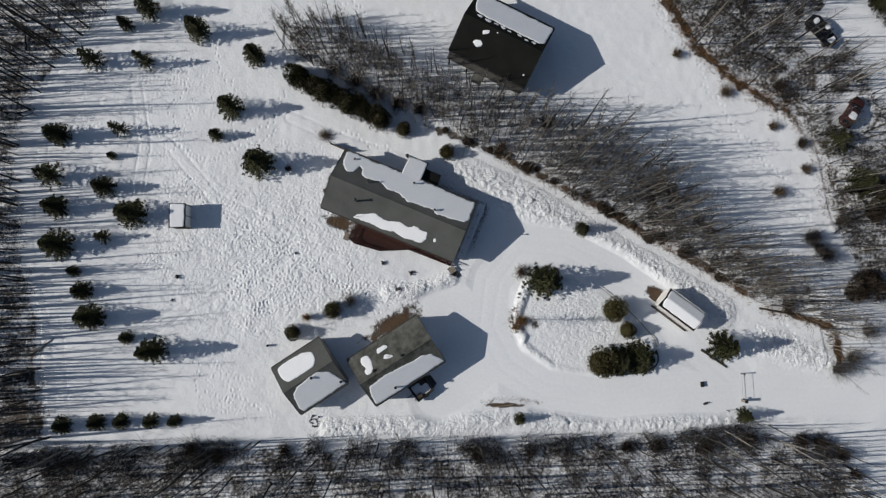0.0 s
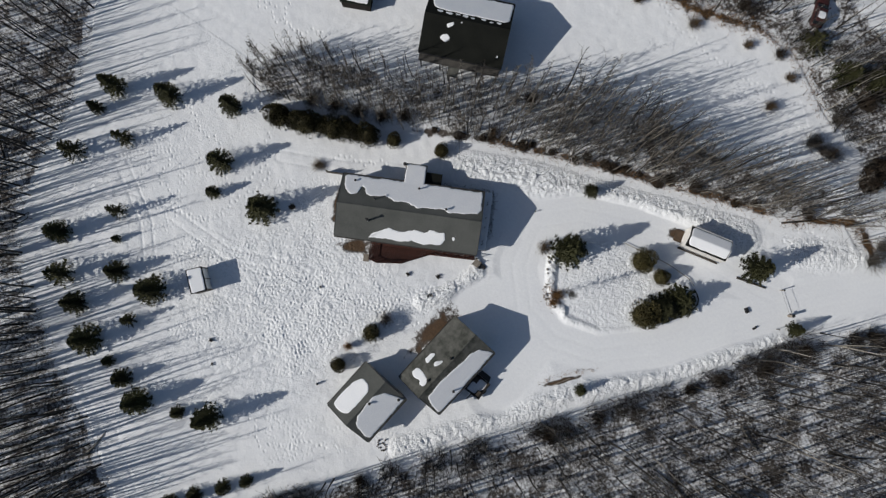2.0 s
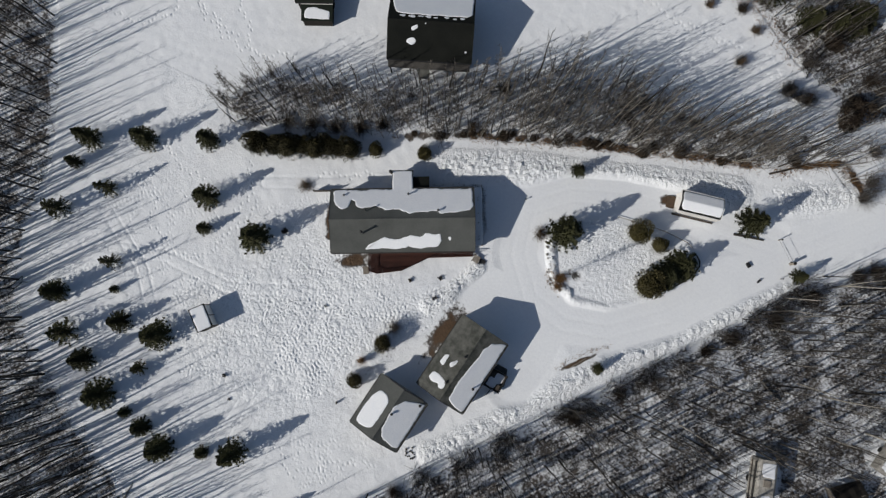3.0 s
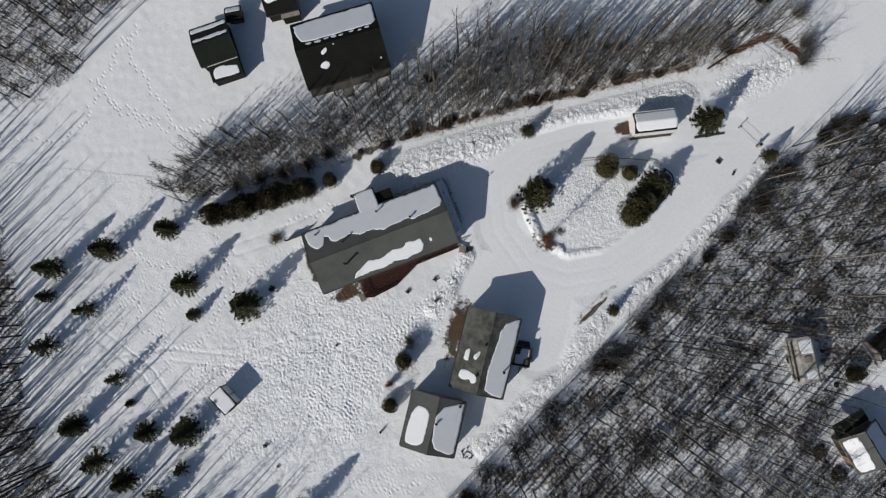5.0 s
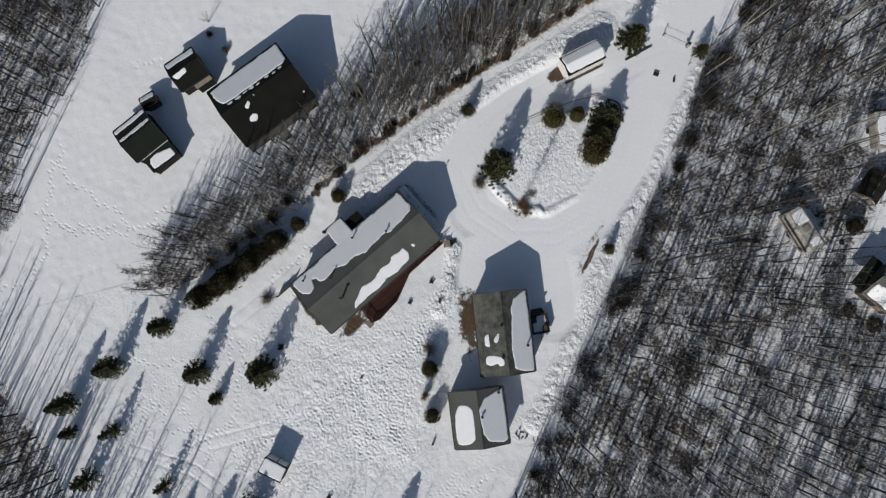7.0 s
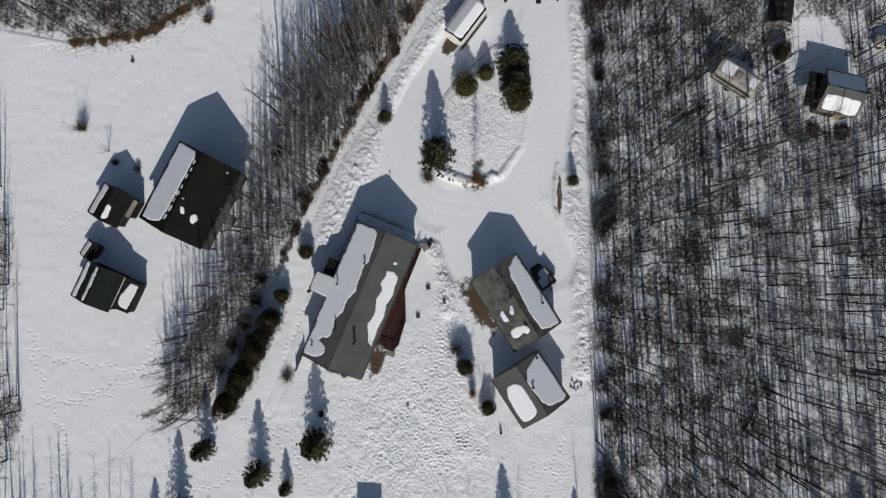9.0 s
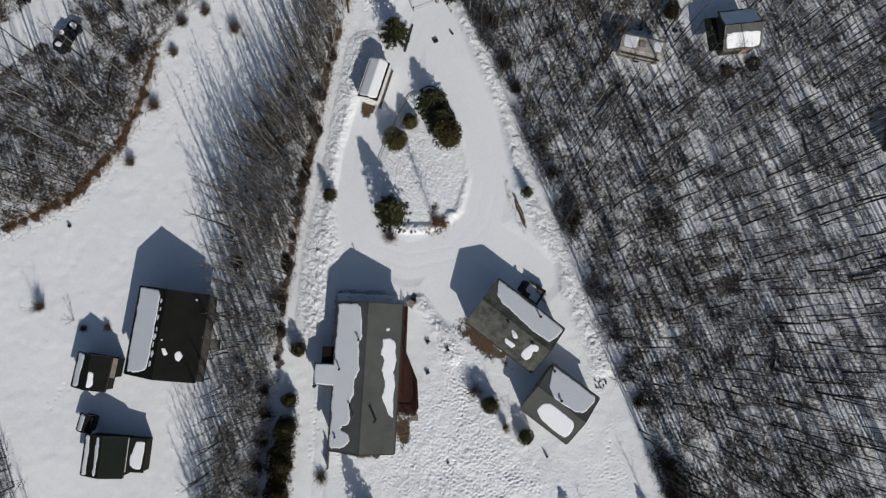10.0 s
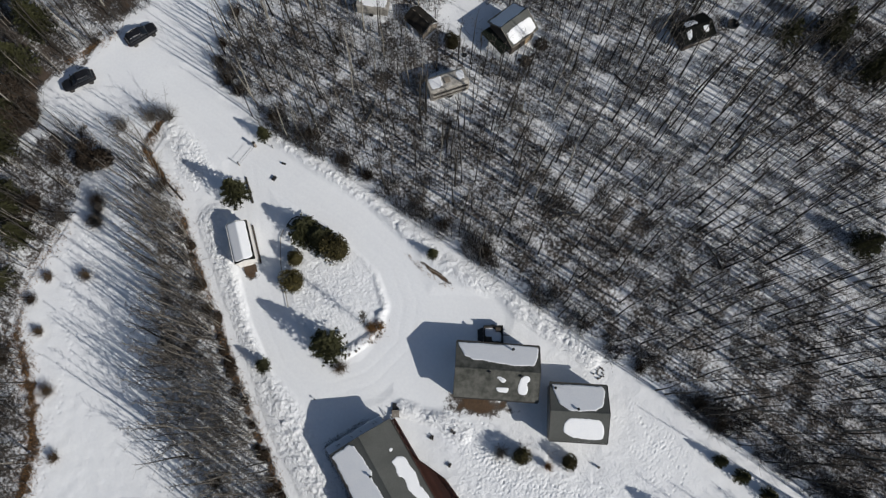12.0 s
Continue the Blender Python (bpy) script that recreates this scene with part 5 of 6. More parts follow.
for x, y, r, h in [(-13.9, -1.9, 1.19, 2.8), (-19.1, -4.9, 1.04, 2.2), (1.0, 19.2, 1.04, 2.2), (23.1, -1.8, 1.63, 3.0), (24.9, -4.4, 1.12, 2.4), (21.4, -8.7, 2.0, 3.2), (-4.8, 22.2, 1.04, 2.2)]:
    evergreen(x, y, r, h, SHRUB_CROWNS, "rounded olive-green evergreen shrub in snow", "evergreen_shrub", "shrub", "clipped shrubs")
for x, y, r, h in [(23.8, -8.4, 2.14, 4.0), (26.3, -8.0, 2.21, 4.4)]:
    evergreen(x, y, r, h, PINE_CROWNS, "dense dark green pine in the island clump", "pine_tree", "tree", "pines by the drive")
for x, y, r, h in [(-19.0, 29.2, 1.7, 4.1), (-17.1, 28.0, 1.35, 3.6), (-15.6, 27.3, 1.75, 4.3), (-13.8, 26.6, 1.3, 3.5), (-12.2, 25.6, 1.65, 4.1), (-10.6, 25.1, 1.5, 3.8), (-9.4, 24.2, 1.2, 3.3), (-7.9, 23.6, 1.55, 3.8)]:
    evergreen(x, y, r, h, HEDGE_CROWNS, "dark olive evergreen of a close-planted hedge", "hedge_shrub", "shrub", "hedge along the belt")



for x, y, r, h in [(53.9, 21.2, 2.2, 2.4), (74.4, -2.6, 2.6, 7.0), (70.6, 3.4, 2.2, 5.0), (77.2, -8.6, 2.8, 7.5), (-16.2, -79.1, 2.6, 7.0), (-35.5, -52.5, 2.0, 5.0), (-24.0, -76.8, 2.6, 7.0), (-11.3, -74.2, 2.2, 5.5), (60.4, 40.2, 1.6, 2.5)]:
    evergreen(x, y, r, h, PINE_CROWNS + OPEN_CROWNS, "dark evergreen standing among leafless woodland trees", group="evergreens in the woods")


for x, y, r, h in [(56.8, 15.4, 2.2, 3.5), (62.2, 12.9, 2.6, 5.0), (59.8, 13.8, 1.8, 3.5), (67.3, 8.2, 2.6, 6.0), (69.8, 6.0, 2.4, 6.0)]:
    evergreen(x, y, r, h, PINE_CROWNS, "dark evergreen standing among leafless woodland trees", group="evergreens in the woods")
evergreen(27.9, -43.6, 1.3, 2.2, HEDGE_CROWNS, "dark rounded evergreen by the woodland cabin", "evergreen_shrub", "shrub", "clipped shrubs")
BROWN_CROWNS = [shrub_mesh("crown", 43 + k, THICKET) for k in range(3)]
rb = random.Random(8)
HEM = [(-1.0, 22.3), (6.0, 20.0), (11.0, 17.6), (17.5, 14.2), (24.0, 10.6), (31.0, 6.5), (41.0, 0.6)]
for (x0, y0), (x1, y1) in zip(HEM, HEM[1:]):
    for k in range(4):
        q = (k + rb.random()) / 4
        if rb.random() < 0.8:
            r = rb.uniform(0.45, 1.0)
            evergreen(x0 + (x1 - x0) * q + rb.uniform(-0.3, 0.5), y0 + (y1 - y0) * q + rb.uniform(-0.2, 0.7), r, r * rb.uniform(0.7, 1.1), BROWN_CROWNS, "low dark brown shrub at the edge of the bare copse", "brown_shrub", "shrub", "brown shrubs along the copse")
for x, y, r, h in [(56.9, 1.9, 1.9, 2.6), (55.3, 0.7, 1.6, 2.2), (58.2, 11.4, 1.1, 1.6), (68.3, 2.4, 1.8, 2.6), (70.4, 4.4, 2.4, 3.5), (72.8, 1.4, 2.4, 3.5)]:
    evergreen(x, y, r, h, BROWN_CROWNS, "dense dark brown shrub keeping its dead leaves", "brown_shrub", "shrub", "brown shrubs in the woods")


# ---- bare trees ----
def tubes(paths, n):
    """Vertices and four-cornered faces of tapering tubes; each path is a list of (point, radius)."""
    vs, fs = [], []
    for p in paths:
        o = len(vs)
        for i, (c, r) in enumerate(p):
            d = (p[min(i + 1, len(p) - 1)][0] - p[max(i - 1, 0)][0]).normalized()
            a = d.cross(Vector((0.9, 0.13, 0.41))).normalized()
            b = d.cross(a)
            for k in range(n):
                vs.append(c + r * (a * math.cos(6.2832 * k / n) + b * math.sin(6.2832 * k / n)))
        for i in range(len(p) - 1):
            for k in range(n):
                fs.append((o + i * n + k, o + i * n + (k + 1) % n, o + (i + 1) * n + (k + 1) % n, o + (i + 1) * n + k))
    return np.array([tuple(v) for v in vs], np.float32), np.array(fs, np.int32)


def bare_tree(seed, h, girth, limbs, twigs, start, spread):
    """Trunk and crown of a leafless tree: limbs that climb outwards, each with twigs."""
    rnd = random.Random(seed)
    lean = Vector((rnd.uniform(-0.05, 0.05), rnd.uniform(-0.05, 0.05), 1))
    spine = [(Vector((lean.x * h * t + 0.10 * (math.sin(5 * t + seed) - math.sin(seed)), lean.y * h * t + 0.10 * math.cos(4 * t + seed) - 0.10 * math.cos(seed), h * t - 0.3 * (t == 0))), girth * (1 - 0.9 * t) + 0.006) for t in (0, 0.25, 0.5, 0.75, 1)]
    crown = []
    for k in range(limbs):
        t = start + (0.97 - start) * (k + rnd.random()) / limbs
        i = min(3, int(t * 4))
        u = t * 4 - i
        base = spine[i][0].lerp(spine[i + 1][0], u)
        a, el = k * 2.4 + rnd.uniform(-0.5, 0.5), rnd.uniform(0.5, 1.15)
        ln = spread * h * (1.12 - 0.8 * t) * rnd.uniform(0.6, 1.1)
        d = Vector((math.cos(a) * math.cos(el), math.sin(a) * math.cos(el), math.sin(el)))
        mid = base + d * ln * 0.5 + Vector((0, 0, -0.04 * ln))
        end = base + d * ln + Vector((0, 0, 0.10 * ln))
        r0 = max(0.02, girth * 0.36 * (1.05 - t))
        crown.append([(base, r0), (mid, r0 * 0.6), (end, 0.007)])
        for j in range(twigs):
            s = rnd.uniform(0.25, 1.0)
            p = base.lerp(mid, s * 2) if s < 0.5 else mid.lerp(end, s * 2 - 1)
            q = Vector((rnd.uniform(-1, 1), rnd.uniform(-1, 1), rnd.uniform(0.0, 1.1))).normalized()
            crown.append([(p, 0.017), (p + q * ln * rnd.uniform(0.2, 0.5), 0.009)])
    return tubes([spine], 6), tubes(crown, 3)


TALL = [bare_tree(100 + k, 10.0 + 0.6 * k, 0.105 + 0.016 * (k % 3), 10, 2, 0.45, 0.20) for k in range(6)]
MID = [bare_tree(200 + k, 7.5 + 0.5 * k, 0.07, 9, 2, 0.32, 0.20) for k in range(5)]
POLE = [bare_tree(600 + k, 5.5 + 0.6 * k, 0.042, 5, 1, 0.5, 0.16) for k in range(4)]


def multi_stem(seed, h):
    """A clump of slender stems from one root."""
    rnd = random.Random(seed)
    stems, crown = [], []
    for s in range(5):
        a = s * 1.26 + rnd.uniform(-0.4, 0.4)
        f = rnd.uniform(0.10, 0.30)
        top = Vector((math.cos(a) * f * h, math.sin(a) * f * h, h * rnd.uniform(0.75, 1)))
        foot = Vector((math.cos(a) * 0.12, math.sin(a) * 0.12, -0.15))
        mid = foot.lerp(top, 0.5) + Vector((0, 0, 0.06 * h))
        stems.append([(foot, 0.045), (mid, 0.03), (top, 0.008)])
        for k in range(10):
            t = rnd.uniform(0.3, 1)
            p = foot.lerp(mid, t * 2) if t < 0.5 else mid.lerp(top, t * 2 - 1)
            q = Vector((rnd.uniform(-1, 1) + 0.5 * math.cos(a), rnd.uniform(-1, 1) + 0.5 * math.sin(a), rnd.uniform(0.2, 1.4))).normalized()
            e = p + q * h * rnd.uniform(0.1, 0.26)
            crown.append([(p, 0.014), (e, 0.006)])
            for j in range(2):
                q2 = (q + Vector((rnd.uniform(-1, 1), rnd.uniform(-1, 1), rnd.uniform(-0.4, 1)))).normalized()
                w = p.lerp(e, rnd.uniform(0.3, 1))
                crown.append([(w, 0.009), (w + q2 * h * rnd.uniform(0.05, 0.13), 0.004)])
    return tubes(stems, 5), tubes(crown, 3)


LAWN_TREE = bare_tree(410, 7.0, 0.05, 30, 13, 0.26, 0.20)
SLIM = [bare_tree(500 + k, 6.6 + 0.5 * k, 0.05, 13, 4, 0.32, 0.16) for k in range(5)]
CLUMP = [multi_stem(300 + k, 5.0 + 0.5 * k) for k in range(4)]


def as_mesh(name, vf, mat):
    me = bpy.data.meshes.new(name)
    me.from_pydata(vf[0].tolist(), [], vf[1].tolist())
    me.materials.append(mat)
    me.shade_smooth()
    return me


MESHES = {id(k): (as_mesh("trunk", k[0], PALE_BARK if i % 6 == 5 else BARK), as_mesh("crown", k[1], TWIG)) for i, k in enumerate(TALL + MID + POLE + CLUMP + [LAWN_TREE])}
MESHES.update({id(k): (as_mesh("trunk", k[0], YOUNG_BARK), as_mesh("crown", k[1], PALE_TWIG)) for k in SLIM})


def scatter(poly, step, seed, keep=1.0, gap=0.0):
    """Jittered places within an outline."""
    rnd = np.random.RandomState(seed)
    xs, ys = [p[0] for p in poly], [p[1] for p in poly]
    gx, gy = np.meshgrid(np.arange(max(min(xs), -92), min(max(xs), 108), step), np.arange(max(min(ys), -112), min(max(ys), 92), step))
    x, y = (gx + rnd.uniform(0, step, gx.shape)).ravel(), (gy + rnd.uniform(0, step, gy.shape)).ravel()
    ok = inside(x, y, poly) & ~bare(x, y, gap) & (rnd.rand(x.size) < keep)
    return list(zip(x[ok].tolist(), y[ok].tolist()))


SEEN = [(-67, 0), (-60, -26), (-50, -37), (-42, -47), (-30, -69), (-20, -92), (1, -86), (20, -74), (37, -61), (56, -39), (71, -25), (87, -9), (81, 18), (64, 45), (37, 64), (-2, 75), (-16, 75), (-45, 64), (-59, 37)]
NEAR = []       # places of trees that stand alone as things
FAR = []
rt = random.Random(21)
for poly, step, seed, kinds in ((SOUTH_WOOD, 1.78, 1, TALL * 3 + MID * 2 + POLE * 4), (WEST_WOOD, 1.85, 2, TALL * 3 + MID), (NORTH_WOOD, 2.0, 3, TALL + MID), (EAST_WOOD, 1.9, 4, TALL + MID * 2 + POLE * 2), (ROADSIDE_WOOD, 2.2, 5, TALL + MID + POLE), (BELT, 1.18, 6, SLIM * 3 + MID + CLUMP + TALL[:2])):
    for x, y in scatter(poly, step, seed):
        if not inside([x, x + 4, x + 10, x + 16], [y] * 4, SEEN).any():
            continue
        k = rt.choice(kinds)
        m = at(x, y, rt.uniform(0, 360), 0.05) @ Matrix.Scale(rt.uniform(0.75, 1.15) * ((1.2 if y < 38 else 0.95) if poly is WEST_WOOD else 1.0 + 0.3 * min(1, max(0, (x - 4) / 8)) if poly is BELT else 1.0), 4)
        close = reach([x], [y], poly + poly[:1])[0] < 2.2 and -52 < x < 52 and -24 < y < 36
        (NEAR if close else FAR).append((k, m, poly is BELT))
rt.shuffle(NEAR)
FAR += NEAR[300:]
for k, m, belt in NEAR[:300]:
    t = thing("bare_tree", m, "leafless grey woodland tree standing in snow", "tree", "bare trees at the wood's edge")
    tr, cr = MESHES[id(k)]
    part("trunk", tr, BARK, t)
    part("crown", cr, TWIG, t)


for x, y, k, f in ((12.05, -3.1, LAWN_TREE, 1.0), (11.6, -3.3, CLUMP[0], 0.5), (-13.4, -2.6, CLUMP[1], 0.62), (-16.6, -4.2, CLUMP[2], 0.4), (17.3, 49.8, CLUMP[3], 0.55), (14.5, 46.0, CLUMP[0], 0.5), (10.9, 3.5, CLUMP[2], 0.4), (53.5, -8.6, CLUMP[1], 1.05), (52.4, -9.4, CLUMP[3], 0.9), (-20.6, 35.2, LAWN_TREE, 0.95), (-19.4, 36.8, LAWN_TREE, 1.05), (-18.0, 34.4, LAWN_TREE, 0.9), (-16.4, 36.9, LAWN_TREE, 0.85), (-13.6, 36.2, LAWN_TREE, 0.8), (-10.2, 35.4, LAWN_TREE, 0.75), (9.3, 45.9, CLUMP[1], 0.35)):
    t = thing("small_bare_tree", at(x, y, x * 40) @ Matrix.Scale(f, 4), "small leafless many-stemmed tree in the snow", "tree", "small bare trees")
    tr, cr = MESHES[id(k)]
    part("trunk", tr, BARK, t)
    part("crown", cr, TWIG, t)


def placed(vf, m):
    a = np.array(m, np.float32)
    return vf[0] @ a[:3, :3].T + a[:3, 3], vf[1]


WOOD, COPSE = [f for f in FAR if not f[2]], [f for f in FAR if f[2]]
PALE = [i % 9 == 0 or (m.translation.x > 27 and i % 5 == 0) for i, (k, m, c) in enumerate(WOOD)]
joined("woodland_trunks", [placed(k[0], m) for pale, (k, m, c) in zip(PALE, WOOD) if not pale], BARK, "trunks of a leafless grey winter wood", "woods")
joined("pale_trunks", [placed(k[0], m) for pale, (k, m, c) in zip(PALE, WOOD) if pale], PALE_BARK, "pale trunks among the leafless winter wood", "woods")
joined("copse_stems", [placed(k[0], m) for k, m, c in COPSE], YOUNG_BARK, "slender pale stems of a bare copse", "woods")
joined("copse_branches", [placed(k[1], m) for k, m, c in COPSE], PALE_TWIG, "fine pale branches of a bare copse", "woods")
joined("woodland_branches", [placed(k[1], m) for k, m, c in WOOD], TWIG, "fine bare branches of the winter wood", "woods")


# ---- undergrowth ----
def brush_arrays(poly, step, seed, sticks, high):
    rnd = random.Random(seed)
    out = []
    for x, y in scatter(poly, step, seed):
        if not inside([x], [y], SEEN)[0] or 0.12 * lumps(x, y, 7) + 0.88 * lumps(x, y, 1.8) < rnd.uniform(0.3, 0.62):
            continue
        z = level(x, y)
        paths = []
        for k in range(sticks):
            a, e = rnd.uniform(0, 6.28), rnd.uniform(0.2, 1.3)
            ln = high * rnd.uniform(0.4, 1.2)
            p = Vector((x + rnd.uniform(-0.5, 0.5), y + rnd.uniform(-0.5, 0.5), z - 0.05))
            d = Vector((math.cos(a) * math.cos(e), math.sin(a) * math.cos(e), math.sin(e)))
            if k % 5 == 0:
                d, ln = Vector((0.14 * math.cos(a), 0.14 * math.sin(a), 1)), high * rnd.uniform(1.2, 3.4)
            paths.append([(p, 0.024), (p + d * ln, 0.011)])
        out.append(tubes(paths, 3))
    return out


SOUTH_EDGE = SOUTH_WOOD[1:8] + [(x, y - 3.2) for x, y in SOUTH_WOOD[7:0:-1]]
brush = []
for poly, step, seed, sticks, high in ((SOUTH_WOOD, 0.82, 61, 10, 1.3), (SOUTH_EDGE, 0.55, 67, 9, 1.5), (WEST_WOOD, 1.2, 62, 10, 1.3), (NORTH_WOOD, 1.15, 63, 10, 1.5), (EAST_WOOD, 0.95, 64, 11, 1.6), (ROADSIDE_WOOD, 0.9, 65, 11, 1.6)):
    brush += brush_arrays([p for p in poly], step, seed, sticks, high)
joined("copse_brush", brush_arrays(BELT, 1.0, 66, 7, 1.6), TWIG, "tangled grey brush among the copse stems", "undergrowth")
joined("undergrowth", brush, BRUSH, "tangled bare brush on the woodland floor", "undergrowth")


def tuft_arrays(line, wide, per, seed, high):
    rnd = random.Random(seed)
    out = []
    for (x0, y0), (x1, y1) in zip(line, line[1:]):
        n = int(math.hypot(x1 - x0, y1 - y0) * per)
        paths = []
        for k in range(n):
            t = rnd.random()
            x, y = x0 + (x1 - x0) * t + rnd.gauss(0, wide), y0 + (y1 - y0) * t + rnd.gauss(0, wide)
            a, e = rnd.uniform(0, 6.28), rnd.uniform(0.3, 1.2)
            ln = high * rnd.uniform(0.5, 1.2)
            p = Vector((x, y, level(x, y) - 0.05))
            paths.append([(p, 0.03), (p + Vector((math.cos(a) * math.cos(e), math.sin(a) * math.cos(e), math.sin(e))) * ln, 0.006)])
        if paths:
            out.append(tubes(paths, 3))
    return out


grass = tuft_arrays(EAST_WOOD[1:6], 0.7, 64, 81, 0.8) + tuft_arrays(EAST_WOOD[5:8], 0.6, 22, 89, 0.7) + tuft_arrays([(42.8, -1.6), (47, -2.4), (52, -4.0), (53.4, -9.6)], 0.4, 40, 82, 0.6)
grass += tuft_arrays([(5.6, -13.9), (9.6, -13.5), (13.7, -14)], 0.12, 9, 85, 0.5) + tuft_arrays([(70.3, -7), (68, -15.5)], 0.4, 30, 86, 0.6)
grass += tuft_arrays([(8, 18.8), (20, 12.6), (32, 5.8), (42, -0.2)], 0.4, 42, 83, 0.6) + tuft_arrays([(9.9, -4.3), (10.4, -1.8)], 0.45, 60, 84, 0.5)
joined("dead_grass", grass, GRASS, "dead orange-brown grass along the field edge", "grass")


def by_house(x, y):
    p = HOUSE @ Vector((x, y, 0))
    return p.x, p.y


footing = tuft_arrays([by_house(3.6, 4.75), by_house(9.3, 4.75), by_house(10.75, 4.5), by_house(10.75, -1.5)], 0.16, 26, 87, 0.45)
footing += tuft_arrays([by_house(-9.4, -3.9), by_house(-9.4, 4.0)], 0.14, 60, 88, 0.5)
joined("wall_plants", footing, BRUSH, "low dark dead plants along the house walls", "plants")


def brown_bush(x, y, r, h, dark=False):
    rnd = random.Random(int(x * 10 + y))
    paths = []
    for k in range(220 if dark else 170):
        a, e = rnd.uniform(0, 6.28), rnd.uniform(0.35, 1.5)
        p = Vector((rnd.uniform(-0.2, 0.2) * r, rnd.uniform(-0.2, 0.2) * r, -0.05))
        d = Vector((math.cos(a) * math.cos(e) * r, math.sin(a) * math.cos(e) * r, math.sin(e) * h))
        paths.append([(p, 0.018), (p + d * rnd.uniform(0.6, 1.1), 0.007)])
        q = p + d * rnd.uniform(0.4, 0.8)
        paths.append([(q, 0.012), (q + Vector((rnd.uniform(-1, 1), rnd.uniform(-1, 1), rnd.uniform(0, 1))) * 0.35 * r, 0.005)])
    ob = new("dry_bush", as_mesh("dry_bush", tubes(paths, 3), THICKET if dark else GRASS if r < 1.3 and y < 0 else DRY_BUSH if r < 1.55 else TWIG))
    ob.matrix_basis = at(x, y)
    tagged(ob, "dense dark brown thicket of bare stems" if dark else "dry brown leafless bush in the snowy field" if r < 1.55 else "grey leafless bush with spreading stems", "bush", "dry bushes")


EDGE_THICKETS = [(24.5, -19.6, 1.5, 1.5), (28.5, -19.4, 1.7, 1.5), (35.0, -19.6, 1.6, 1.6), (47.6, -18.6, 1.6, 1.8), (50.0, -18.9, 1.8, 1.8), (53.0, -20.6, 1.4, 1.5), (54.4, -23.0, 1.5, 1.6), (5.0, -20.6, 1.6, 1.4), (-20.0, -20.0, 1.5, 1.4),
                 (-28.5, -20.8, 1.6, 1.5), (-32.0, -20.0, 1.7, 1.6), (12.0, -20.4, 1.4, 1.4), (41.0, -18.4, 1.5, 1.5), (56.5, -28.0, 1.9, 2.0)]
for x, y, r, h in [(32.2, 32.9, 1.25, 1.5), (38.7, 27.7, 1.5, 1.5), (45.0, 23.0, 1.1, 1.3), (49.3, 17.1, 1.2, 1.4), (45.5, 14.0, 1.4, 1.7), (12.0, 42.0, 0.7, 1.0), (17.5, 49.5, 1.3, 2.2), (12.9, 45.0, 0.7, 0.9), (11.0, -3.4, 1.28, 0.9), (10.3, -4.1, 0.9, 0.6),
                   (10.9, 3.2, 1.5, 1.2), (-15.4, 21.5, 1.4, 0.9), (-11.6, -0.6, 1.6, 2.6), (-17.3, -2.9, 0.9, 1.8), (52.5, -9.5, 2.2, 2.4), (54.5, -8.0, 2.0, 2.6), (56.8, -4.5, 2.4, 2.4), (49.4, 7.8, 1.9, 2.2), (50.6, 6.4, 1.6, 2.0), (55.7, 2.7, 1.8, 2.4), (53.7, 10.1, 1.8, 2.4), (8.5, 20.0, 1.4, 1.2)]:
    brown_bush(x, y, r, h)
for x, y, r, h in [(50.1, 7.9, 1.5, 1.6), (51.6, 5.6, 2.2, 2.0), (57.2, 14.6, 2.6, 2.4), (60.5, 13.4, 2.4, 2.4), (58.4, 10.4, 1.7, 1.8), (57.6, 1.6, 2.4, 2.2), (60.6, 4.6, 2.8, 2.6), (46.4, -1.4, 1.6, 1.4), (48.9, 20.6, 1.3, 1.2), (46.0, 28.4, 1.8, 1.8), (-14.2, 30.4, 1.7, 1.6), (-11.4, 28.9, 1.8, 1.7), (-8.6, 27.2, 1.8, 1.5), (-5.6, 25.8, 1.6, 1.5), (-2.6, 25.2, 1.5, 1.4), (14.6, 23.2, 1.8, 1.8)] + EDGE_THICKETS:
    brown_bush(x, y, r, h, True)

# ---- small things ----
single("utility_box", Shape().box(-0.2, -0.32, 0, 0.2, 0.32, 0.3).box(-0.23, -0.35, 0.3, 0.23, 0.35, 0.35), BLACK, at(34.8, -11.5, 5), "black lidded box on the snowy drive", "box")
single("snow_marker", Shape().box(-0.3, -0.12, 0, 0.3, 0.12, 0.25).tube([(0, 0, 0.2), (0.1, 0.05, 0.5)], [0.1, 0.04], 6), BLACK, at(35.2, -14.0, 20), "small dark object beside the drive", "marker")
for k, (x, y, r, h) in enumerate(((-34.6, 2.4, 0.28, 0.5), (-35.2, -0.7, 0.2, 0.35), (-20.1, 16.9, 0.5, 0.9), (-19.0, 5.6, 0.18, 0.4), (-5.3, 0.8, 0.4, 0.4), (-7.4, 4.3, 0.3, 0.5), (-3.6, 3.0, 0.35, 0.5), (-22.4, -6.6, 0.18, 0.9), (26.7, 43.1, 0.3, 0.5))):
    sh = Shape()
    rs = random.Random(k)
    for j in range(26):
        a, q = rs.uniform(0, 6.28), rs.uniform(0, 0.5) * r
        b = q + rs.uniform(0.1, 0.8) * r
        sh.tube([(q * math.cos(a), q * math.sin(a), -0.1), (b * math.cos(a + 0.4), b * math.sin(a + 0.4), h * rs.uniform(0.4, 1))], [r * 0.2, r * 0.1], 5)
    single("dead_plant", sh, DARK_SIDING, at(x, y), "dark dead plant clump poking from the snow", "plant", "dead plants in the snow")
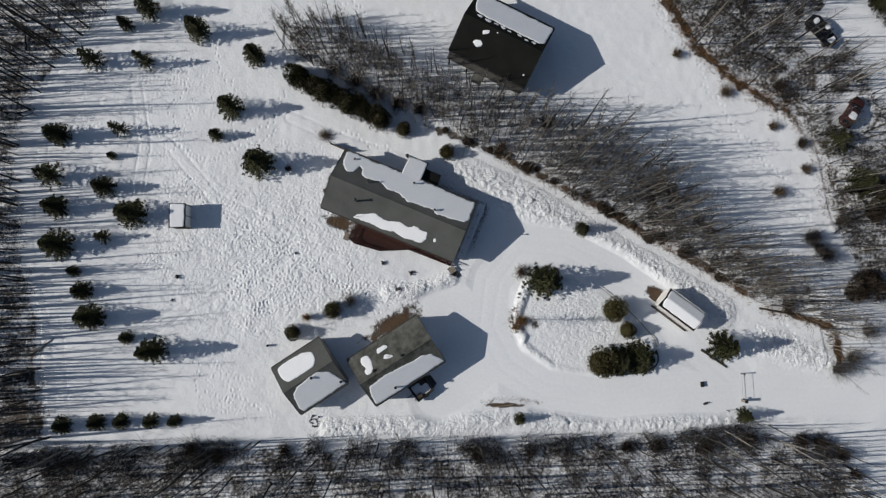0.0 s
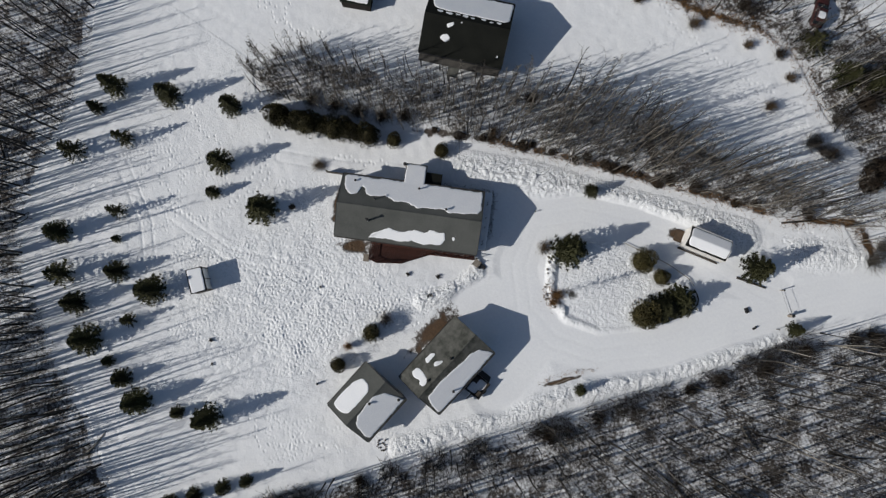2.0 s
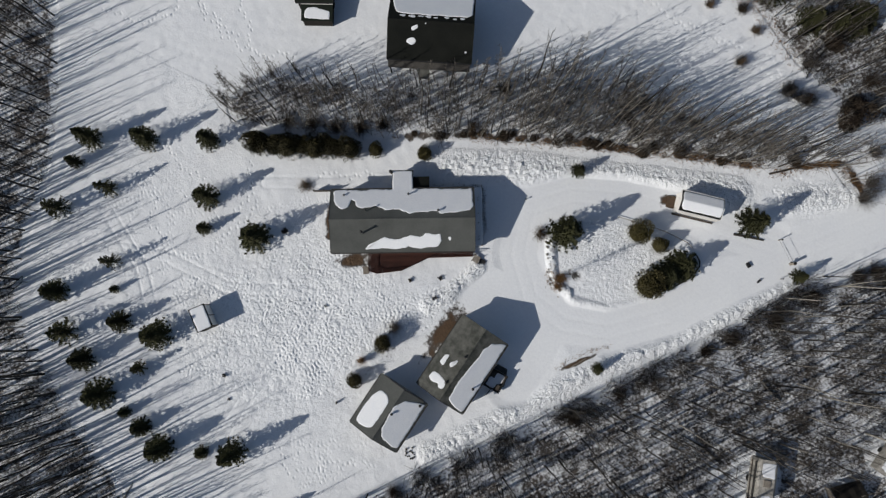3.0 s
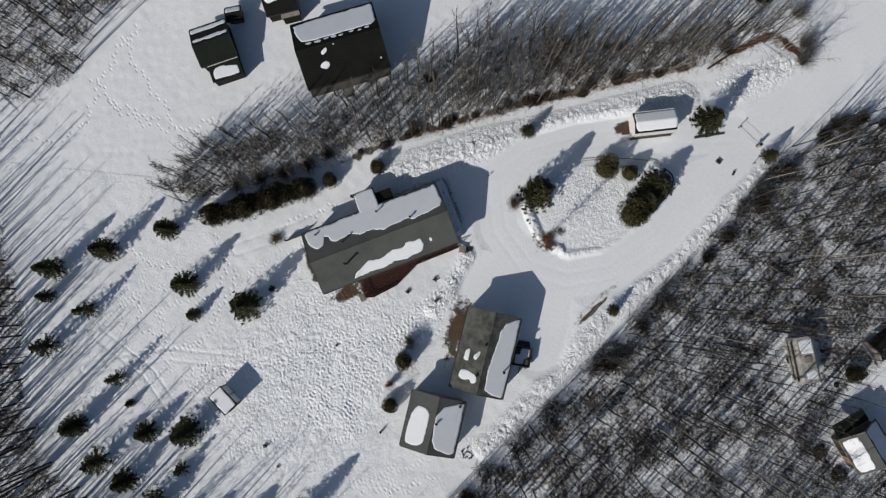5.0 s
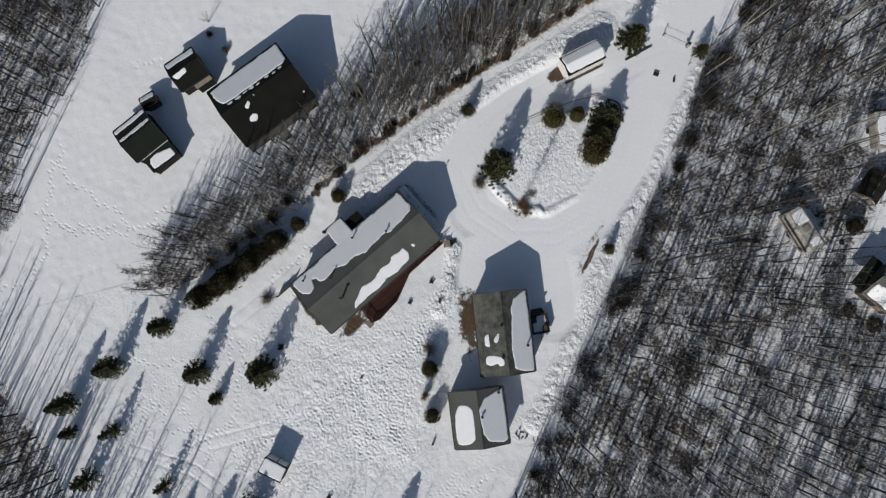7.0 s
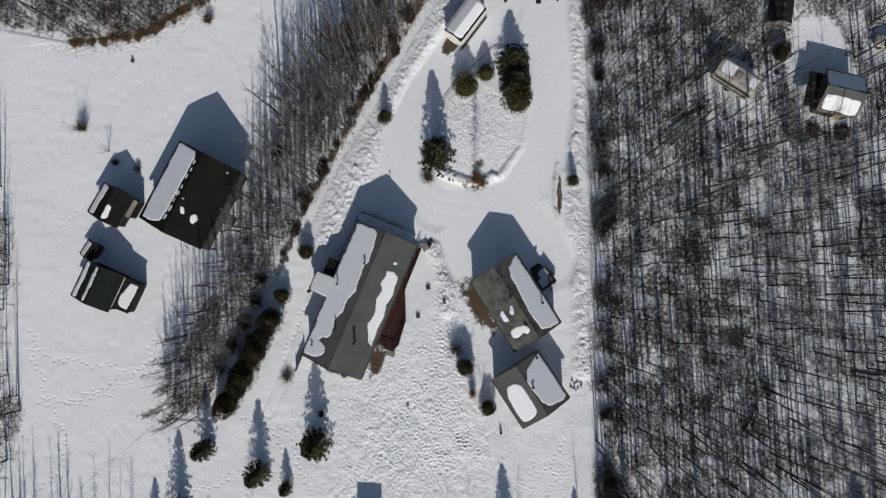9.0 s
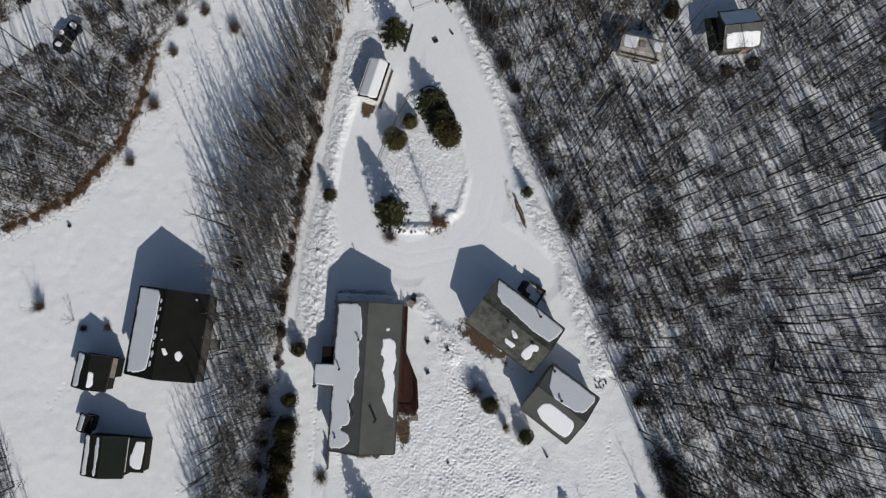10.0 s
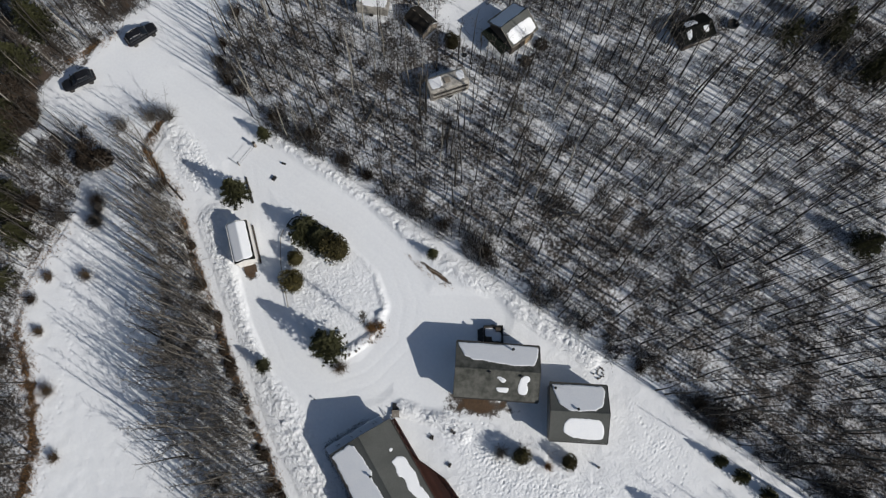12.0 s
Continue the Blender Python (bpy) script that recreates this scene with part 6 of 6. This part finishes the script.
for x, y, h in ((11.1, 8.2, 0.45), (38.0, -14.9, 0.8)):
    p = thing("post", at(x, y), "thin dark marker post in the snow", "post", "marker posts")
    part("pole", Shape().tube([(0, 0, -0.2), (0, 0, h)], [0.05, 0.045], 6), DARK_SIDING, p)
    part("finial", Shape().tube([(0, 0, h), (0, 0, h + 0.12), (0, 0, h + 0.2)], [0.09, 0.1, 0.03], 6), BLACK, p)


def drive_gate():
    g = thing("entrance_gate", pose(40.05, -11.85, 0, 0, 0, 92), "thin wire gate between two posts across the snowy drive", "gate")
    for x, r, h in ((-1.75, 0.16, 1.25), (1.75, 0.06, 1.1)):
        p = part("gate_post", Shape().box(x - r, -r, -0.2, x + r, r, h), GREY_WOOD, g)
        part("cap", Shape().box(x - r - 0.03, -r - 0.03, h, x + r + 0.03, r + 0.03, h + 0.08), BLACK, p)
    part("top_rail", Shape().tube([(-1.6, 0, 0.95), (1.7, 0, 0.95)], [0.016, 0.016], 5), METAL, g)
    part("bottom_rail", Shape().tube([(-1.6, 0, 0.3), (1.7, 0, 0.3)], [0.018, 0.018], 5), METAL, g)
    part("latch", Shape().box(-1.62, 0.05, 0.55, -1.4, 0.12, 0.8), BLACK, g)


drive_gate()


EDGING = [(11.9, 2.9), (11.35, 1.66), (10.82, 0.63), (10.32, -0.73), (9.95, -2.01), (9.7, -3.39), (10.5, -4.8), (11.2, -5.6)]


def stone_wall():
    w = thing("stone_edging", pose(0, 0, 0), "low dry field-stone edging half under snow", "wall")
    rs = random.Random(9)
    for (x0, y0), (x1, y1) in zip(EDGING, EDGING[1:]):
        n = max(2, int(math.hypot(x1 - x0, y1 - y0) / 0.24))
        for k in range(n):
            if rs.random() < 0.5:
                continue
            r = rs.uniform(0.1, 0.2)
            x, y = x0 + (x1 - x0) * k / n + rs.uniform(-0.22, 0.12), y0 + (y1 - y0) * k / n + rs.uniform(-0.12, 0.12)
            g, a = float(level(x, y)) + 0.05, rs.uniform(0, 6.28)
            sh = Shape().loft([[(x + r * c * math.cos(j * 1.05 + a), y + r * c * math.sin(j * 1.05 + a), g + z * r) for j in range(6)] for c, z in ((0.9, -0.9), (1.1, 0.2), (0.8, 0.9), (0.3, 1.15))])
            part("stone", sh, STONE, w)


stone_wall()
for (x0, y0), (x1, y1), r in (((34.8, -7.0), (38.1, -9.3), 0.16), ((42.6, -1.5), (47.0, -2.3), 0.14), ((9.9, -14.2), (7.4, -14.5), 0.07)):
    single("log", Shape().tube([(0, 0, 0.12), ((x1 - x0) * 0.5, (y1 - y0) * 0.5, 0.2), (x1 - x0, y1 - y0, 0.12)], [r, r * 0.9, r * 0.7], 7), BARK if r > 0.1 else GREY_WOOD, at(x0, y0), "dark log edging lying in the snow", "log", "log edging")
single("log_edging", Shape().tube([(x, y, 0.3) for x, y in ((23.9, -10.3), (26.1, -10.1), (27.9, -9.6), (28.7, -9.1), (29.0, -8.5), (29.0, -7.8), (28.8, -7.1))], [0.07, 0.09, 0.1, 0.1, 0.1, 0.09, 0.07], 6), BARK, pose(0, 0, 0), "dark curved edging round the island's pine clump", "edging")
single("island_border", Shape().tube([(x, y, 0.3) for x, y in ((28.9, -6.6), (28.6, -5.6), (26.4, -3.0), (24.0, -0.9), (21.5, 1.2))], [0.05, 0.05, 0.05, 0.05, 0.05], 5), GREY_WOOD, pose(0, 0, 0), "thin pale border strip along the island's edge", "edging")
sh = Shape()
rs = random.Random(4)
for k in range(16):
    a = k * 0.393
    q = rs.uniform(0.1, 0.75)
    sh.tube([(q * math.cos(a), q * math.sin(a), -0.1), (q * 1.1 * math.cos(a), q * 1.1 * math.sin(a), rs.uniform(0.1, 0.4))], [rs.uniform(0.08, 0.2), 0.08], 6)
single("fire_ring", sh, DARK_SIDING, at(-16.1, -16.4), "scattered dark ring of charred stones in the snow", "fire pit")


def goal_frame():
    g = thing("goal_frame", at(-55.2, 23.6, 20), "small dark tubular play frame at the wood's edge", "frame")
    for (x0, y0, z0), (x1, y1, z1) in (((-1.2, 0, 0), (-1.2, 0, 1.2)), ((1.2, 0, 0), (1.2, 0, 1.2)), ((-1.2, 0, 1.2), (1.2, 0, 1.2)), ((-1.2, 0, 1.2), (-1.2, 1.1, 0)), ((1.2, 0, 1.2), (1.2, 1.1, 0)), ((-1.2, 1.1, 0.05), (1.2, 1.1, 0.05))):
        part("tube", Shape().tube([(x0, y0, z0), (x1, y1, z1)], [0.05, 0.05], 6), BLACK, g)


goal_frame()


def side_fence():
    f = thing("fence", HOUSE @ pose(-9.2, 4.4, 0), "short dark board fence by the house corner", "fence")
    for k in range(14):
        part("board", Shape().box(-0.2 - 0.2 * k, -0.02, -0.2, -0.03 - 0.2 * k, 0.02, 1.2 + 0.04 * (k % 3)), DARK_SIDING, f)
    for k in range(3):
        part("post", Shape().box(-0.1 - 1.3 * k, 0.03, -0.2, 0.0 - 1.3 * k, 0.13, 1.35), DARK_SIDING, f)
    part("rail", Shape().box(-2.8, 0.022, 0.9, 0.0, 0.03, 1.0), DARK_SIDING, f)


side_fence()


def planter():
    p = thing("planter", HOUSE @ pose(9.9, 0.6, 0), "long raised wooden planter heaped with snow at the gable wall", "planter")
    for y0, y1, x0, x1 in ((-3.8, -3.7, -0.5, 0.55), (3.9, 4.0, -0.5, 0.55), (-3.7, 3.9, -0.5, -0.4), (-3.7, 3.9, 0.45, 0.55)):
        part("side_board", Shape().box(x0, y0, -0.2, x1, y1, 0.5), GREY_WOOD, p)
    part("fill", Shape().box(-0.4, -3.7, -0.2, 0.45, 3.9, 0.52), STONE, p)
    for y in (-3.1, -2.7, -0.9, 0.4, 2.2, 2.5):
        part("dead_stem", Shape().tube([(-0.1, y, 0.5), (0.1, y + 0.2, 0.95)], [0.05, 0.02], 5), BARK, p)


planter()
snow_patch(HOUSE @ pose(9.9, 0.6, 0), [(-0.5, -3.8), (0.55, -3.8), (0.55, 4.0), (-0.5, 4.0)], lambda x, y: 0.525, "rounded snow on the raised planter", 0.14, 0.02, 90)

# fallen logs on the woodland floor
rl = random.Random(33)
for x, y in ((57.4, 11.2), (57.9, 10.6), (20.5, -33.5), (12.0, -41.0), (-2.0, -33.0), (30.0, -26.0), (-14.0, -52.0), (6.0, -54.0), (-22.0, -38.0), (40.0, -32.0), (-8.0, -66.0), (47.0, 31.0), (42.0, 36.0), (57.0, 16.0), (-56.0, 33.0), (-54.0, -8.0)):
    a, n = rl.uniform(0, 6.28), rl.uniform(3.0, 6.5)
    pale = rl.random() < 0.4
    sh = Shape().tube([(0, 0, 0.18), (n * 0.5 * math.cos(a), n * 0.5 * math.sin(a), 0.3), (n * math.cos(a + 0.1), n * math.sin(a + 0.1), 0.22)], [0.16, 0.12, 0.05], 7)
    for k in range(4):
        t, b = rl.uniform(0.3, 0.9), a + rl.choice((-0.8, 0.8))
        sh.tube([(n * t * math.cos(a), n * t * math.sin(a), 0.25), (n * t * math.cos(a) + 0.9 * math.cos(b), n * t * math.sin(a) + 0.9 * math.sin(b), 0.6)], [0.05, 0.015], 5)
    single("fallen_tree", sh, PALE_BARK if pale else BARK, at(x, y), "pale fallen birch lying on the woodland floor" if pale else "dark fallen tree lying on the woodland floor", "log", "fallen trees")
